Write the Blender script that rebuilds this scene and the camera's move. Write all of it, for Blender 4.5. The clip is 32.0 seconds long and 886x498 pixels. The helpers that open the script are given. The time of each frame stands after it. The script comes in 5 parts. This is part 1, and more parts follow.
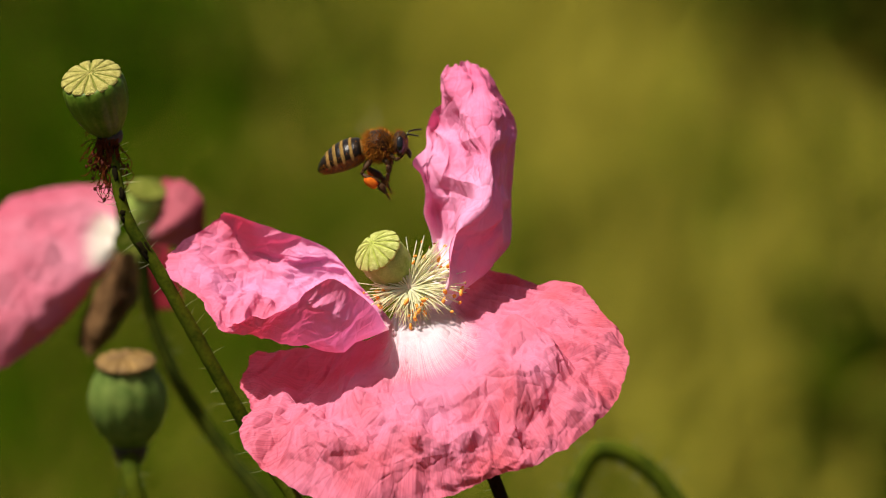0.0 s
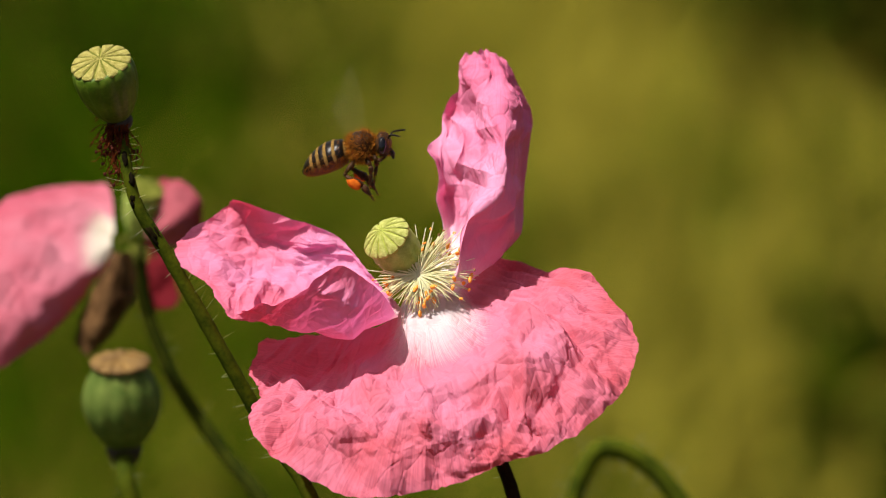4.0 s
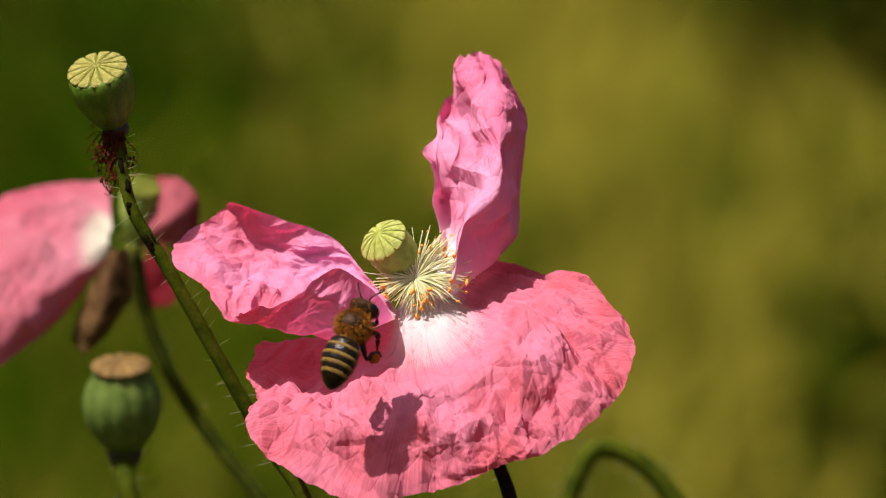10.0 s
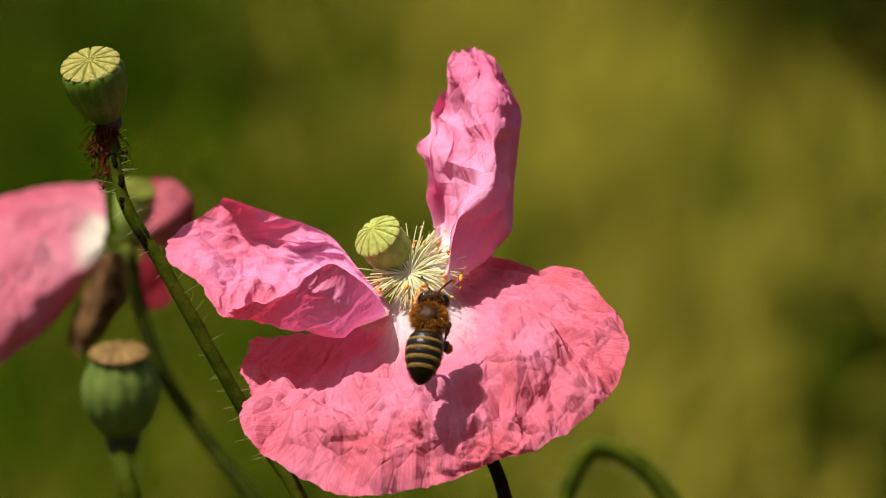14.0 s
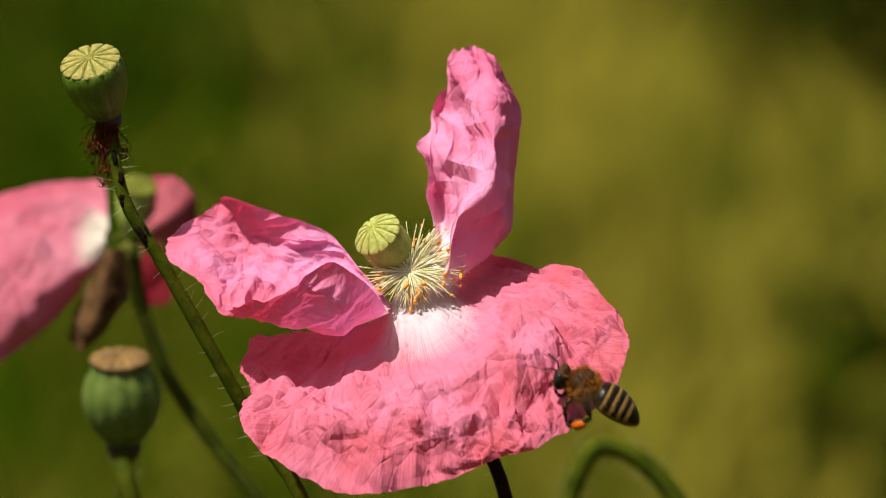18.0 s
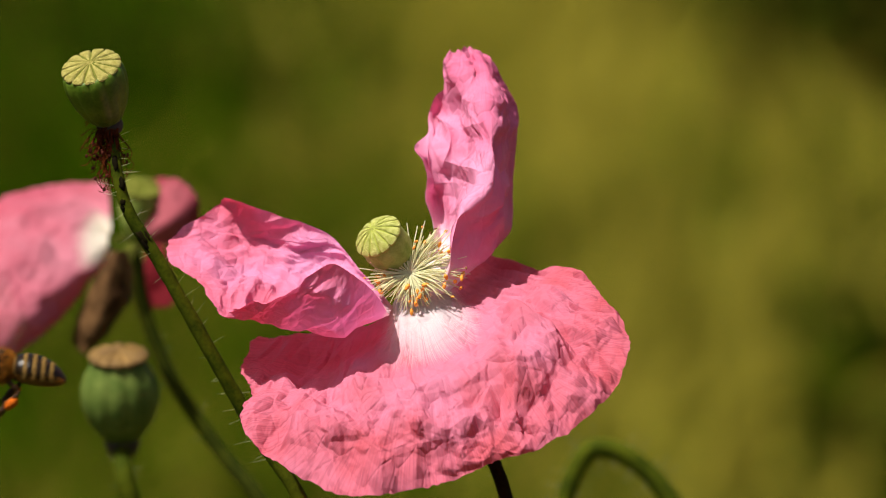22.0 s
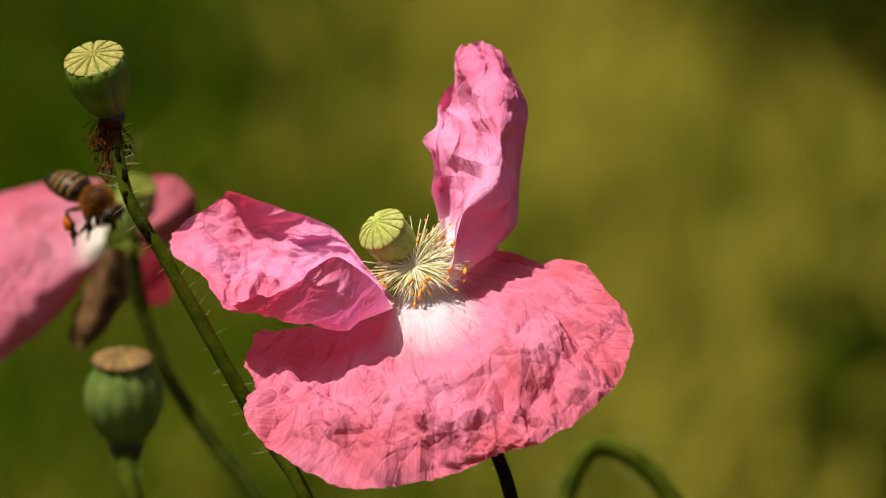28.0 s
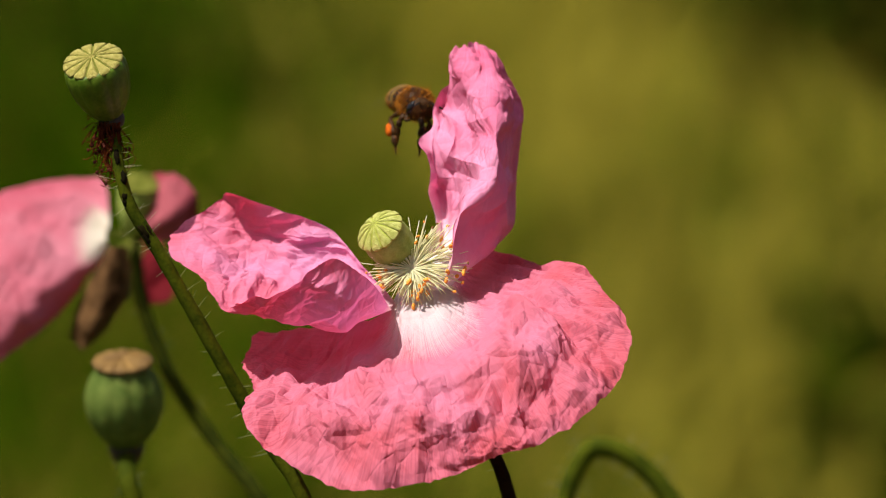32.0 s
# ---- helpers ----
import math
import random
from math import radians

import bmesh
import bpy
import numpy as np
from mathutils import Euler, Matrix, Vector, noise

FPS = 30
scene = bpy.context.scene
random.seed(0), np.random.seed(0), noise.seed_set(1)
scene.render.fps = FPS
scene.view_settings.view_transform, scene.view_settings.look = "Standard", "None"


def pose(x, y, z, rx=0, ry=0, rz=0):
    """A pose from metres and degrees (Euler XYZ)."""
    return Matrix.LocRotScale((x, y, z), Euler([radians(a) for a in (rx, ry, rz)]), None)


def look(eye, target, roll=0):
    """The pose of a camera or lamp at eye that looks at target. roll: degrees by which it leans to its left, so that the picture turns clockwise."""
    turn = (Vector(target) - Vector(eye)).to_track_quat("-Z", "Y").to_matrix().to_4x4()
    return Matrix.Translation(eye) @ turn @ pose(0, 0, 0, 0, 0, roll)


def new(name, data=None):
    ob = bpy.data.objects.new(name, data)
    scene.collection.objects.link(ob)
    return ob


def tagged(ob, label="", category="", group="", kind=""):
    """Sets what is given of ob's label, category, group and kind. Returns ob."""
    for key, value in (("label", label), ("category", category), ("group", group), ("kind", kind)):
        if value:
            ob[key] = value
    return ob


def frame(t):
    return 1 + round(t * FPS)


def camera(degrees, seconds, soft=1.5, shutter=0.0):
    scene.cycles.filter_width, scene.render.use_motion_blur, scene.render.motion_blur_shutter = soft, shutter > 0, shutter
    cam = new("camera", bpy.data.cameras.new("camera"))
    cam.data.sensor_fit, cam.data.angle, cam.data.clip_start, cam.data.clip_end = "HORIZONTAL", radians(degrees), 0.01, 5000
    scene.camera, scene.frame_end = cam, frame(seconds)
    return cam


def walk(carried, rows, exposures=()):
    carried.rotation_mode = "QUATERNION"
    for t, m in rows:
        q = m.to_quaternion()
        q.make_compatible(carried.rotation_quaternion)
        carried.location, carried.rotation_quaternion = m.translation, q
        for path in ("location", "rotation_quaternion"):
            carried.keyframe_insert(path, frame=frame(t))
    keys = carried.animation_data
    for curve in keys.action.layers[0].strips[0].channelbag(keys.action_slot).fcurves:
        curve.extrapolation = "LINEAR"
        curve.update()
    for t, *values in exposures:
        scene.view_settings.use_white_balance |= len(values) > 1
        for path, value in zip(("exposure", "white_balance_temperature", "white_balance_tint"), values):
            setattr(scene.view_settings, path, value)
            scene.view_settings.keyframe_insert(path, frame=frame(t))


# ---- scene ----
# ---- the camera: a long lens one metre from the flower, held still ----
TILT, REACH, HEAD = 14.0, 1.0, 0.55
VIEW = Matrix.Translation((0, 0, HEAD)) @ pose(0, 0, 0, 90 - TILT)   # across, up, towards the lens
MM = VIEW @ Matrix.Diagonal((0.001, 0.001, 0.001, 1))
cam = camera(6.696, 32.0, soft=1.0, shutter=0.4)
cam.data.dof.use_dof = True
cam.data.dof.focus_distance = REACH - 0.006
cam.data.dof.aperture_fstop = 24.0
STAND = VIEW @ Matrix.Translation((0, 0, REACH))
walk(cam, [(0.0, STAND), (32.0, STAND)], [(0.0, 0.50), (13.0, 0.44), (32.0, 0.40)])

# ---- sky and sun ----
SUN = (VIEW.to_3x3() @ Vector((-0.385, 0.825, 0.41))).normalized()
world = bpy.data.worlds.new("sky")
scene.world = world
world.use_nodes = True
wn = world.node_tree.nodes
sky = wn.new("ShaderNodeTexSky")
sky.sky_type, sky.sun_disc = "NISHITA", False
sky.dust_density, sky.ozone_density = 4.0, 0.4
sky.sun_elevation = math.asin(SUN.z)
sky.sun_rotation = math.atan2(SUN.x, SUN.y)
world.node_tree.links.new(sky.outputs[0], wn["Background"].inputs[0])
wn["Background"].inputs[1].default_value = 0.062
lamp = bpy.data.lights.new("sun", "SUN")
lamp.energy, lamp.angle, lamp.color = 4.8, radians(0.53), (1.0, 0.95, 0.86)
new("sun", lamp).matrix_world = look(SUN * 10, (0, 0, 0))


# ---- materials ----
def material(name, color, rough=0.6, spread=0.25, size=400.0, other=None, bump=0.2, bsize=None, thin=0.0, glow=None,
             sheen=0.0, metal=0.0, spec=0.5):
    """A surface with two scales of colour variation and fine relief. thin: share of light let through."""
    m = bpy.data.materials.new(name)
    m.use_nodes = True
    nt = m.node_tree
    n, l = nt.nodes, nt.links
    b = n["Principled BSDF"]
    tc = n.new("ShaderNodeTexCoord")
    n1, n2 = n.new("ShaderNodeTexNoise"), n.new("ShaderNodeTexNoise")
    for k, sc, det in ((n1, size, 5.0), (n2, size * 7, 3.0)):
        k.inputs["Scale"].default_value, k.inputs["Detail"].default_value = sc, det
        l.new(tc.outputs["Object"], k.inputs["Vector"])
    r = n.new("ShaderNodeValToRGB")
    c2 = other or [min(1, c * (1 + spread)) for c in color]
    c1 = color if other else [c * (1 - spread) for c in color]
    r.color_ramp.elements[0].position, r.color_ramp.elements[1].position = 0.36, 0.64
    r.color_ramp.elements[0].color, r.color_ramp.elements[1].color = (*c1, 1), (*c2, 1)
    mix = n.new("ShaderNodeMix")
    mix.data_type = "FLOAT"
    mix.inputs[0].default_value = 0.35
    l.new(n1.outputs[0], mix.inputs[2]), l.new(n2.outputs[0], mix.inputs[3])
    l.new(mix.outputs[0], r.inputs[0])
    l.new(r.outputs[0], b.inputs["Base Color"])
    b.inputs["Roughness"].default_value = rough
    b.inputs["Metallic"].default_value = metal
    b.inputs["Specular IOR Level"].default_value = spec
    b.inputs["Sheen Weight"].default_value = sheen
    bp = n.new("ShaderNodeBump")
    bp.inputs["Strength"].default_value, bp.inputs["Distance"].default_value = bump, 0.0003
    n3 = n.new("ShaderNodeTexNoise")
    n3.inputs["Scale"].default_value = bsize or size * 3
    l.new(tc.outputs["Object"], n3.inputs["Vector"])
    l.new(n3.outputs[0], bp.inputs["Height"]), l.new(bp.outputs[0], b.inputs["Normal"])
    if thin:
        tr, ms = n.new("ShaderNodeBsdfTranslucent"), n.new("ShaderNodeMixShader")
        ms.inputs[0].default_value = thin
        l.new(r.outputs[0], tr.inputs[0]), l.new(bp.outputs[0], tr.inputs["Normal"])
        l.new(b.outputs[0], ms.inputs[1]), l.new(tr.outputs[0], ms.inputs[2])
        l.new(ms.outputs[0], n["Material Output"].inputs[0])
    return m


def petal_material(name, near, far, heart, white_to, thin=0.38, streak=0.5, crinkle=0.7, depth=1.6, fold=0.25):
    """Crinkled poppy petal: pale base, two pinks in patches, fine veins running outwards."""
    m = bpy.data.materials.new(name)
    m.use_nodes = True
    nt = m.node_tree
    n, l = nt.nodes, nt.links
    b = n["Principled BSDF"]
    tc, sep = n.new("ShaderNodeTexCoord"), n.new("ShaderNodeSeparateXYZ")
    l.new(tc.outputs["UV"], sep.inputs[0])
    # broad patches of two pinks
    big = n.new("ShaderNodeTexNoise")
    big.inputs["Scale"].default_value, big.inputs["Detail"].default_value = 110, 4
    l.new(tc.outputs["Object"], big.inputs["Vector"])
    pink = n.new("ShaderNodeValToRGB")
    pink.color_ramp.elements[0].position, pink.color_ramp.elements[1].position = 0.28, 0.72
    pink.color_ramp.elements[0].color, pink.color_ramp.elements[1].color = (*near, 1), (*far, 1)
    reach = n.new("ShaderNodeMath")
    reach.operation = "MULTIPLY_ADD"
    reach.inputs[1].default_value = -0.35
    l.new(sep.outputs[0], reach.inputs[0])
    shift = n.new("ShaderNodeMath")
    shift.inputs[1].default_value = 0.25
    l.new(big.outputs[0], shift.inputs[0]), l.new(shift.outputs[0], reach.inputs[2])
    l.new(reach.outputs[0], pink.inputs[0])
    # veins: noise drawn out from base to rim
    mp, vein = n.new("ShaderNodeMapping"), n.new("ShaderNodeTexNoise")
    mp.inputs["Scale"].default_value = (2.5, 520.0, 1.0)
    l.new(tc.outputs["UV"], mp.inputs[0]), l.new(mp.outputs[0], vein.inputs["Vector"])
    vein.inputs["Scale"].default_value, vein.inputs["Detail"].default_value = 1.0, 2.0
    vr = n.new("ShaderNodeValToRGB")
    vr.color_ramp.elements[0].position, vr.color_ramp.elements[1].position = 0.38, 0.56
    vr.color_ramp.elements[0].color, vr.color_ramp.elements[1].color = (0.62, 0.42, 0.46, 1), (1, 1, 1, 1)
    l.new(vein.outputs[0], vr.inputs[0])
    mv = n.new("ShaderNodeMix")
    mv.data_type, mv.blend_type = "RGBA", "MULTIPLY"
    l.new(pink.outputs[0], mv.inputs[6]), l.new(vr.outputs[0], mv.inputs[7])
    vs = n.new("ShaderNodeMapRange")
    vs.inputs[1].default_value, vs.inputs[2].default_value, vs.inputs[4].default_value = 0.35, 0.95, streak
    l.new(sep.outputs[0], vs.inputs[0]), l.new(vs.outputs[0], mv.inputs[0])
    # pale base with an uneven edge
    wob = n.new("ShaderNodeMath")
    wob.operation = "MULTIPLY_ADD"
    wob.inputs[1].default_value, wob.inputs[2].default_value = 0.16, -0.08
    l.new(vein.outputs[0], wob.inputs[0])
    add = n.new("ShaderNodeMath")
    l.new(sep.outputs[0], add.inputs[0]), l.new(wob.outputs[0], add.inputs[1])
    wr = n.new("ShaderNodeMapRange")
    wr.interpolation_type = "SMOOTHSTEP"
    wr.inputs[1].default_value, wr.inputs[2].default_value = white_to * 0.35, white_to
    l.new(add.outputs[0], wr.inputs[0])
    mw = n.new("ShaderNodeMix")
    mw.data_type = "RGBA"
    mw.inputs[6].default_value = (*heart, 1)
    l.new(wr.outputs[0], mw.inputs[0]), l.new(mv.outputs[2], mw.inputs[7])
    l.new(mw.outputs[2], b.inputs["Base Color"])
    b.inputs["Roughness"].default_value = 0.6
    b.inputs["Specular IOR Level"].default_value = 0.06
    # relief: veins, and small flat facets tilted at random, as in crumpled tissue
    cr = n.new("ShaderNodeTexNoise")
    cr.inputs["Scale"].default_value, cr.inputs["Detail"].default_value = 900, 4
    l.new(tc.outputs["Object"], cr.inputs["Vector"])
    hs = n.new("ShaderNodeMath")
    hs.operation = "MULTIPLY_ADD"
    hs.inputs[1].default_value = 0.4
    l.new(vein.outputs[0], hs.inputs[0]), l.new(cr.outputs[0], hs.inputs[2])
    bend = n.new("ShaderNodeTexNoise")
    bend.inputs["Scale"].default_value, bend.inputs["Detail"].default_value = 110, 1
    l.new(tc.outputs["Object"], bend.inputs["Vector"])
    warp = n.new("ShaderNodeVectorMath")
    warp.operation = "MULTIPLY_ADD"
    warp.inputs[1].default_value = (0.003, 0.003, 0.003)
    longer = n.new("ShaderNodeMapping")   # facets drawn out along the folds
    longer.inputs["Rotation"].default_value = (0, fold, 0)
    longer.inputs["Scale"].default_value = (1.0, 0.85, 0.6)
    l.new(tc.outputs["Object"], longer.inputs[0])
    l.new(bend.outputs["Color"], warp.inputs[0]), l.new(longer.outputs[0], warp.inputs[2])
    height = hs.outputs[0]
    for scale, deep in ((170.0, 3.6), (420.0, 1.8)):   # sharp creases between the facets
        ve, rg, ad = n.new("ShaderNodeTexVoronoi"), n.new("ShaderNodeMapRange"), n.new("ShaderNodeMath")
        ve.feature = "DISTANCE_TO_EDGE"
        ve.inputs["Scale"].default_value = scale
        l.new(warp.outputs[0], ve.inputs["Vector"])
        rg.inputs[1].default_value, rg.inputs[2].default_value, rg.inputs[4].default_value = 0.0, 0.09, deep * crinkle
        l.new(ve.outputs[0], rg.inputs[0])
        l.new(height, ad.inputs[0]), l.new(rg.outputs[0], ad.inputs[1])
        height = ad.outputs[0]
    bp = n.new("ShaderNodeBump")
    bp.inputs["Strength"].default_value, bp.inputs["Distance"].default_value = 0.25, 0.0003
    l.new(height, bp.inputs["Height"])
    amount = n.new("ShaderNodeMapRange")
    amount.inputs[1].default_value, amount.inputs[2].default_value = 0.12, 0.5
    amount.inputs[3].default_value, amount.inputs[4].default_value = 0.12, 1.0
    l.new(sep.outputs[0], amount.inputs[0])
    normal = bp.outputs[0]
    for scale, tilt in ((170.0, 0.42), (420.0, 0.40)):
        vo, off, sca, sm = (n.new(k) for k in ("ShaderNodeTexVoronoi", "ShaderNodeVectorMath", "ShaderNodeVectorMath", "ShaderNodeVectorMath"))
        vo.inputs["Scale"].default_value = scale
        l.new(warp.outputs[0], vo.inputs["Vector"])
        off.operation, sca.operation, sm.operation = "SUBTRACT", "SCALE", "MULTIPLY_ADD"
        off.inputs[1].default_value = (0.5, 0.5, 0.5)
        l.new(vo.outputs["Color"], off.inputs[0])
        l.new(off.outputs[0], sca.inputs[0]), l.new(amount.outputs[0], sca.inputs["Scale"])
        sm.inputs[1].default_value = (tilt * crinkle,) * 3
        l.new(sca.outputs[0], sm.inputs[0]), l.new(normal, sm.inputs[2])
        normal = sm.outputs[0]
    unit = n.new("ShaderNodeVectorMath")
    unit.operation = "NORMALIZE"
    l.new(normal, unit.inputs[0])
    l.new(unit.outputs[0], b.inputs["Normal"])
    deep = n.new("ShaderNodeGamma")
    deep.inputs[1].default_value = depth
    l.new(mw.outputs[2], deep.inputs[0])
    tr, ms = n.new("ShaderNodeBsdfTranslucent"), n.new("ShaderNodeMixShader")
    ms.inputs[0].default_value = thin
    l.new(deep.outputs[0], tr.inputs[0]), l.new(unit.outputs[0], tr.inputs["Normal"])
    l.new(b.outputs[0], ms.inputs[1]), l.new(tr.outputs[0], ms.inputs[2])
    l.new(ms.outputs[0], n["Material Output"].inputs[0])
    return m


PETAL = petal_material("pink_petal", (0.74, 0.14, 0.185), (0.83, 0.26, 0.40), (0.84, 0.70, 0.74), 0.30, thin=0.42, crinkle=0.92, streak=0.4)
PETAL_UP = petal_material("rose_petal", (0.80, 0.16, 0.31), (0.86, 0.33, 0.52), (0.93, 0.82, 0.84), 0.27, thin=0.30, crinkle=0.75, depth=1.9)
PETAL_SIDE = petal_material("mauve_petal", (0.84, 0.18, 0.28), (0.81, 0.31, 0.53), (0.92, 0.62, 0.66), 0.05, streak=0.3, thin=0.32, crinkle=0.7, depth=1.7, fold=1.35)
PETAL_BACK = petal_material("pale_pink_petal", (0.62, 0.13, 0.19), (0.68, 0.23, 0.30), (0.88, 0.78, 0.66), 0.32)
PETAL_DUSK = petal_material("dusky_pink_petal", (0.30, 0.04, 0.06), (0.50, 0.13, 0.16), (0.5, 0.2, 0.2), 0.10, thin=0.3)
# deep wine base colour: the shade behind the pod is painted in
PETAL_DARK = petal_material("shaded_wine_petal", (0.26, 0.015, 0.02), (0.38, 0.04, 0.06), (0.5, 0.2, 0.2), 0.10, thin=0.3)
POD = material("pod_green", (0.040, 0.080, 0.003), 0.5, 0.35, 300, (0.10, 0.155, 0.012), 0.2, spec=0.2)
POD_PALE = material("pod_pale_green", (0.19, 0.27, 0.045), 0.6, 0.3, 500, (0.32, 0.40, 0.09), 0.2, spec=0.1)
POD_BLUE = material("pod_olive_green", (0.055, 0.095, 0.014), 0.6, 0.3, 400, (0.13, 0.17, 0.035), 0.2, spec=0.1)
DISC = material("stigma_yellow_green", (0.26, 0.30, 0.04), 0.75, 0.3, 700, (0.42, 0.45, 0.09), 0.5, spec=0.1)
DISC_DRY = material("stigma_straw", (0.085, 0.10, 0.008), 0.8, 0.3, 700, (0.17, 0.17, 0.03), 0.5, spec=0.1)
DISC_BROWN = material("stigma_brown", (0.10, 0.050, 0.008), 0.8, 0.3, 500, (0.22, 0.12, 0.022), 0.5)
RAY_FRESH = material("stigma_ray_green", (0.29, 0.31, 0.06), 0.85, 0.3, 1500, (0.48, 0.48, 0.15), 0.8, spec=0.1)
RAY = material("stigma_ray_velvet", (0.24, 0.215, 0.045), 0.9, 0.3, 1500, (0.41, 0.355, 0.11), 1.0, spec=0.1)
STEM_BACK = material("stem_dark_olive", (0.012, 0.018, 0.001), 0.8, 0.4, 300, (0.036, 0.042, 0.002), 0.3, spec=0.05)
STEM = material("stem_green", (0.018, 0.030, 0.001), 0.8, 0.4, 300, (0.068, 0.080, 0.003), 0.3, spec=0.05)
STEM_DARK = material("stem_blotch", (0.004, 0.003, 0.001), 0.9, 0.4, 400, (0.014, 0.010, 0.002), 0.3, spec=0.05)
COLLAR = material("collar_black_brown", (0.010, 0.008, 0.005), 0.7, 0.4, 500, (0.035, 0.022, 0.012), 0.4)
WITHER = material("withered_stamen", (0.020, 0.003, 0.001), 0.7, 0.4, 900, (0.12, 0.024, 0.005), 0.3, spec=0.05)
HAIR = material("stem_hair", (0.45, 0.45, 0.26), 0.4, 0.2, 900, None, 0.0, thin=0.5)
WITHER_RED = material("withered_anther_red", (0.02, 0.004, 0.002), 0.7, 0.4, 900, (0.07, 0.012, 0.005), 0.4, spec=0.1)
FILAMENT = material("filament_cream", (0.80, 0.79, 0.46), 0.5, 0.2, 800, (0.90, 0.87, 0.62), 0.1, thin=0.45)
ANTHER = material("anther_orange", (0.80, 0.24, 0.012), 0.7, 0.3, 1500, (0.90, 0.40, 0.05), 0.6)
ANTHER_OLD = material("anther_brown", (0.22, 0.09, 0.02), 0.7, 0.3, 1500, None, 0.6)
DRIED = material("dried_petal", (0.045, 0.020, 0.008), 0.8, 0.35, 300, (0.16, 0.085, 0.034), 0.5, thin=0.25, spec=0.05)
BEE_DARK = material("bee_black", (0.004, 0.0025, 0.001), 0.32, 0.5, 900, (0.013, 0.006, 0.002), 0.3, spec=0.22)
BEE_BAND = material("bee_tan_band", (0.145, 0.078, 0.017), 0.8, 0.3, 2500, (0.28, 0.165, 0.045), 0.6, spec=0.1)
BEE_BELLY = material("bee_belly", (0.055, 0.022, 0.006), 0.6, 0.4, 1200, (0.17, 0.08, 0.024), 0.4, spec=0.2)
BEE_FUR = material("bee_fur", (0.19, 0.062, 0.005), 0.8, 0.4, 1500, (0.50, 0.19, 0.020), 0.4, thin=0.2, spec=0.1)
BEE_SKIN = material("bee_brown", (0.018, 0.008, 0.003), 0.45, 0.5, 1200, (0.065, 0.028, 0.008), 0.5, spec=0.12)
BEE_EYE = material("bee_eye", (0.004, 0.003, 0.003), 0.12, 0.3, 3000, None, 0.05)
POLLEN = material("pollen_orange", (0.36, 0.062, 0.003), 0.8, 0.3, 2500, (0.54, 0.12, 0.006), 0.4, spec=0.1)


def wing_material():
    m = bpy.data.materials.new("wing_membrane")
    m.use_nodes = True
    n, l = m.node_tree.nodes, m.node_tree.links
    b = n["Principled BSDF"]
    b.inputs["Base Color"].default_value = (0.45, 0.36, 0.20, 1)
    b.inputs["Roughness"].default_value = 0.3
    tc, v, r = n.new("ShaderNodeTexCoord"), n.new("ShaderNodeTexVoronoi"), n.new("ShaderNodeMapRange")
    v.feature = "DISTANCE_TO_EDGE"
    v.inputs["Scale"].default_value = 900
    l.new(tc.outputs["Object"], v.inputs["Vector"])
    r.inputs[1].default_value, r.inputs[2].default_value = 0.0, 0.06
    r.inputs[3].default_value, r.inputs[4].default_value = 0.05, 0.018
    l.new(v.outputs[0], r.inputs[0])
    l.new(r.outputs[0], b.inputs["Alpha"])
    return m


WING = wing_material()
SOIL = material("meadow_soil", (0.050, 0.046, 0.005), 0.95, 0.3, 6, (0.095, 0.084, 0.009), 0.6, 60, spec=0.0)
STRAW = material("dry_grass_blade", (0.24, 0.205, 0.020), 0.9, 0.3, 9, (0.40, 0.345, 0.045), 0.2, 300, thin=0.3, spec=0.0)
BLADE = material("green_grass_blade", (0.029, 0.064, 0.0005), 0.9, 0.3, 9, (0.050, 0.100, 0.001), 0.2, 300, thin=0.3, spec=0.0)
LEAF = material("dark_weed_leaf", (0.013, 0.019, 0.001), 0.8, 0.3, 20, (0.027, 0.035, 0.003), 0.2, 300, thin=0.2, spec=0.0)


# ---- shared builders; lengths in millimetres: across, up, towards the lens ----
def finish(name, bm, mat, smooth=True):
    me = bpy.data.meshes.new(name)
    bm.to_mesh(me)
    bm.free()
    for k in (mat if isinstance(mat, (list, tuple)) else [mat]):
        me.materials.append(k)
    if smooth:
        me.polygons.foreach_set("use_smooth", [True] * len(me.polygons))
    return me


ROOTS = {}


def root_of(ob):
    while ob.parent:
        ob = ob.parent
    return ob


def part(name, bm, mat, parent, label="", place=MM, smooth=True):
    """One mesh under a thing or a part; its shape is given in the view's millimetres."""
    top = root_of(parent)
    bm.transform(ROOTS[top.name].inverted() @ place)
    ob = new(name, finish(name, bm, mat, smooth))
    ob.parent = parent
    if label:
        tagged(ob, label)
    return ob


def thing(name, base, label, category, group=""):
    """A top-level Empty standing at base (metres)."""
    ob = new(name)
    ob.empty_display_size = 0.01
    ob.location = base
    ROOTS[ob.name] = Matrix.Translation(base)
    return tagged(ob, label, category, group)


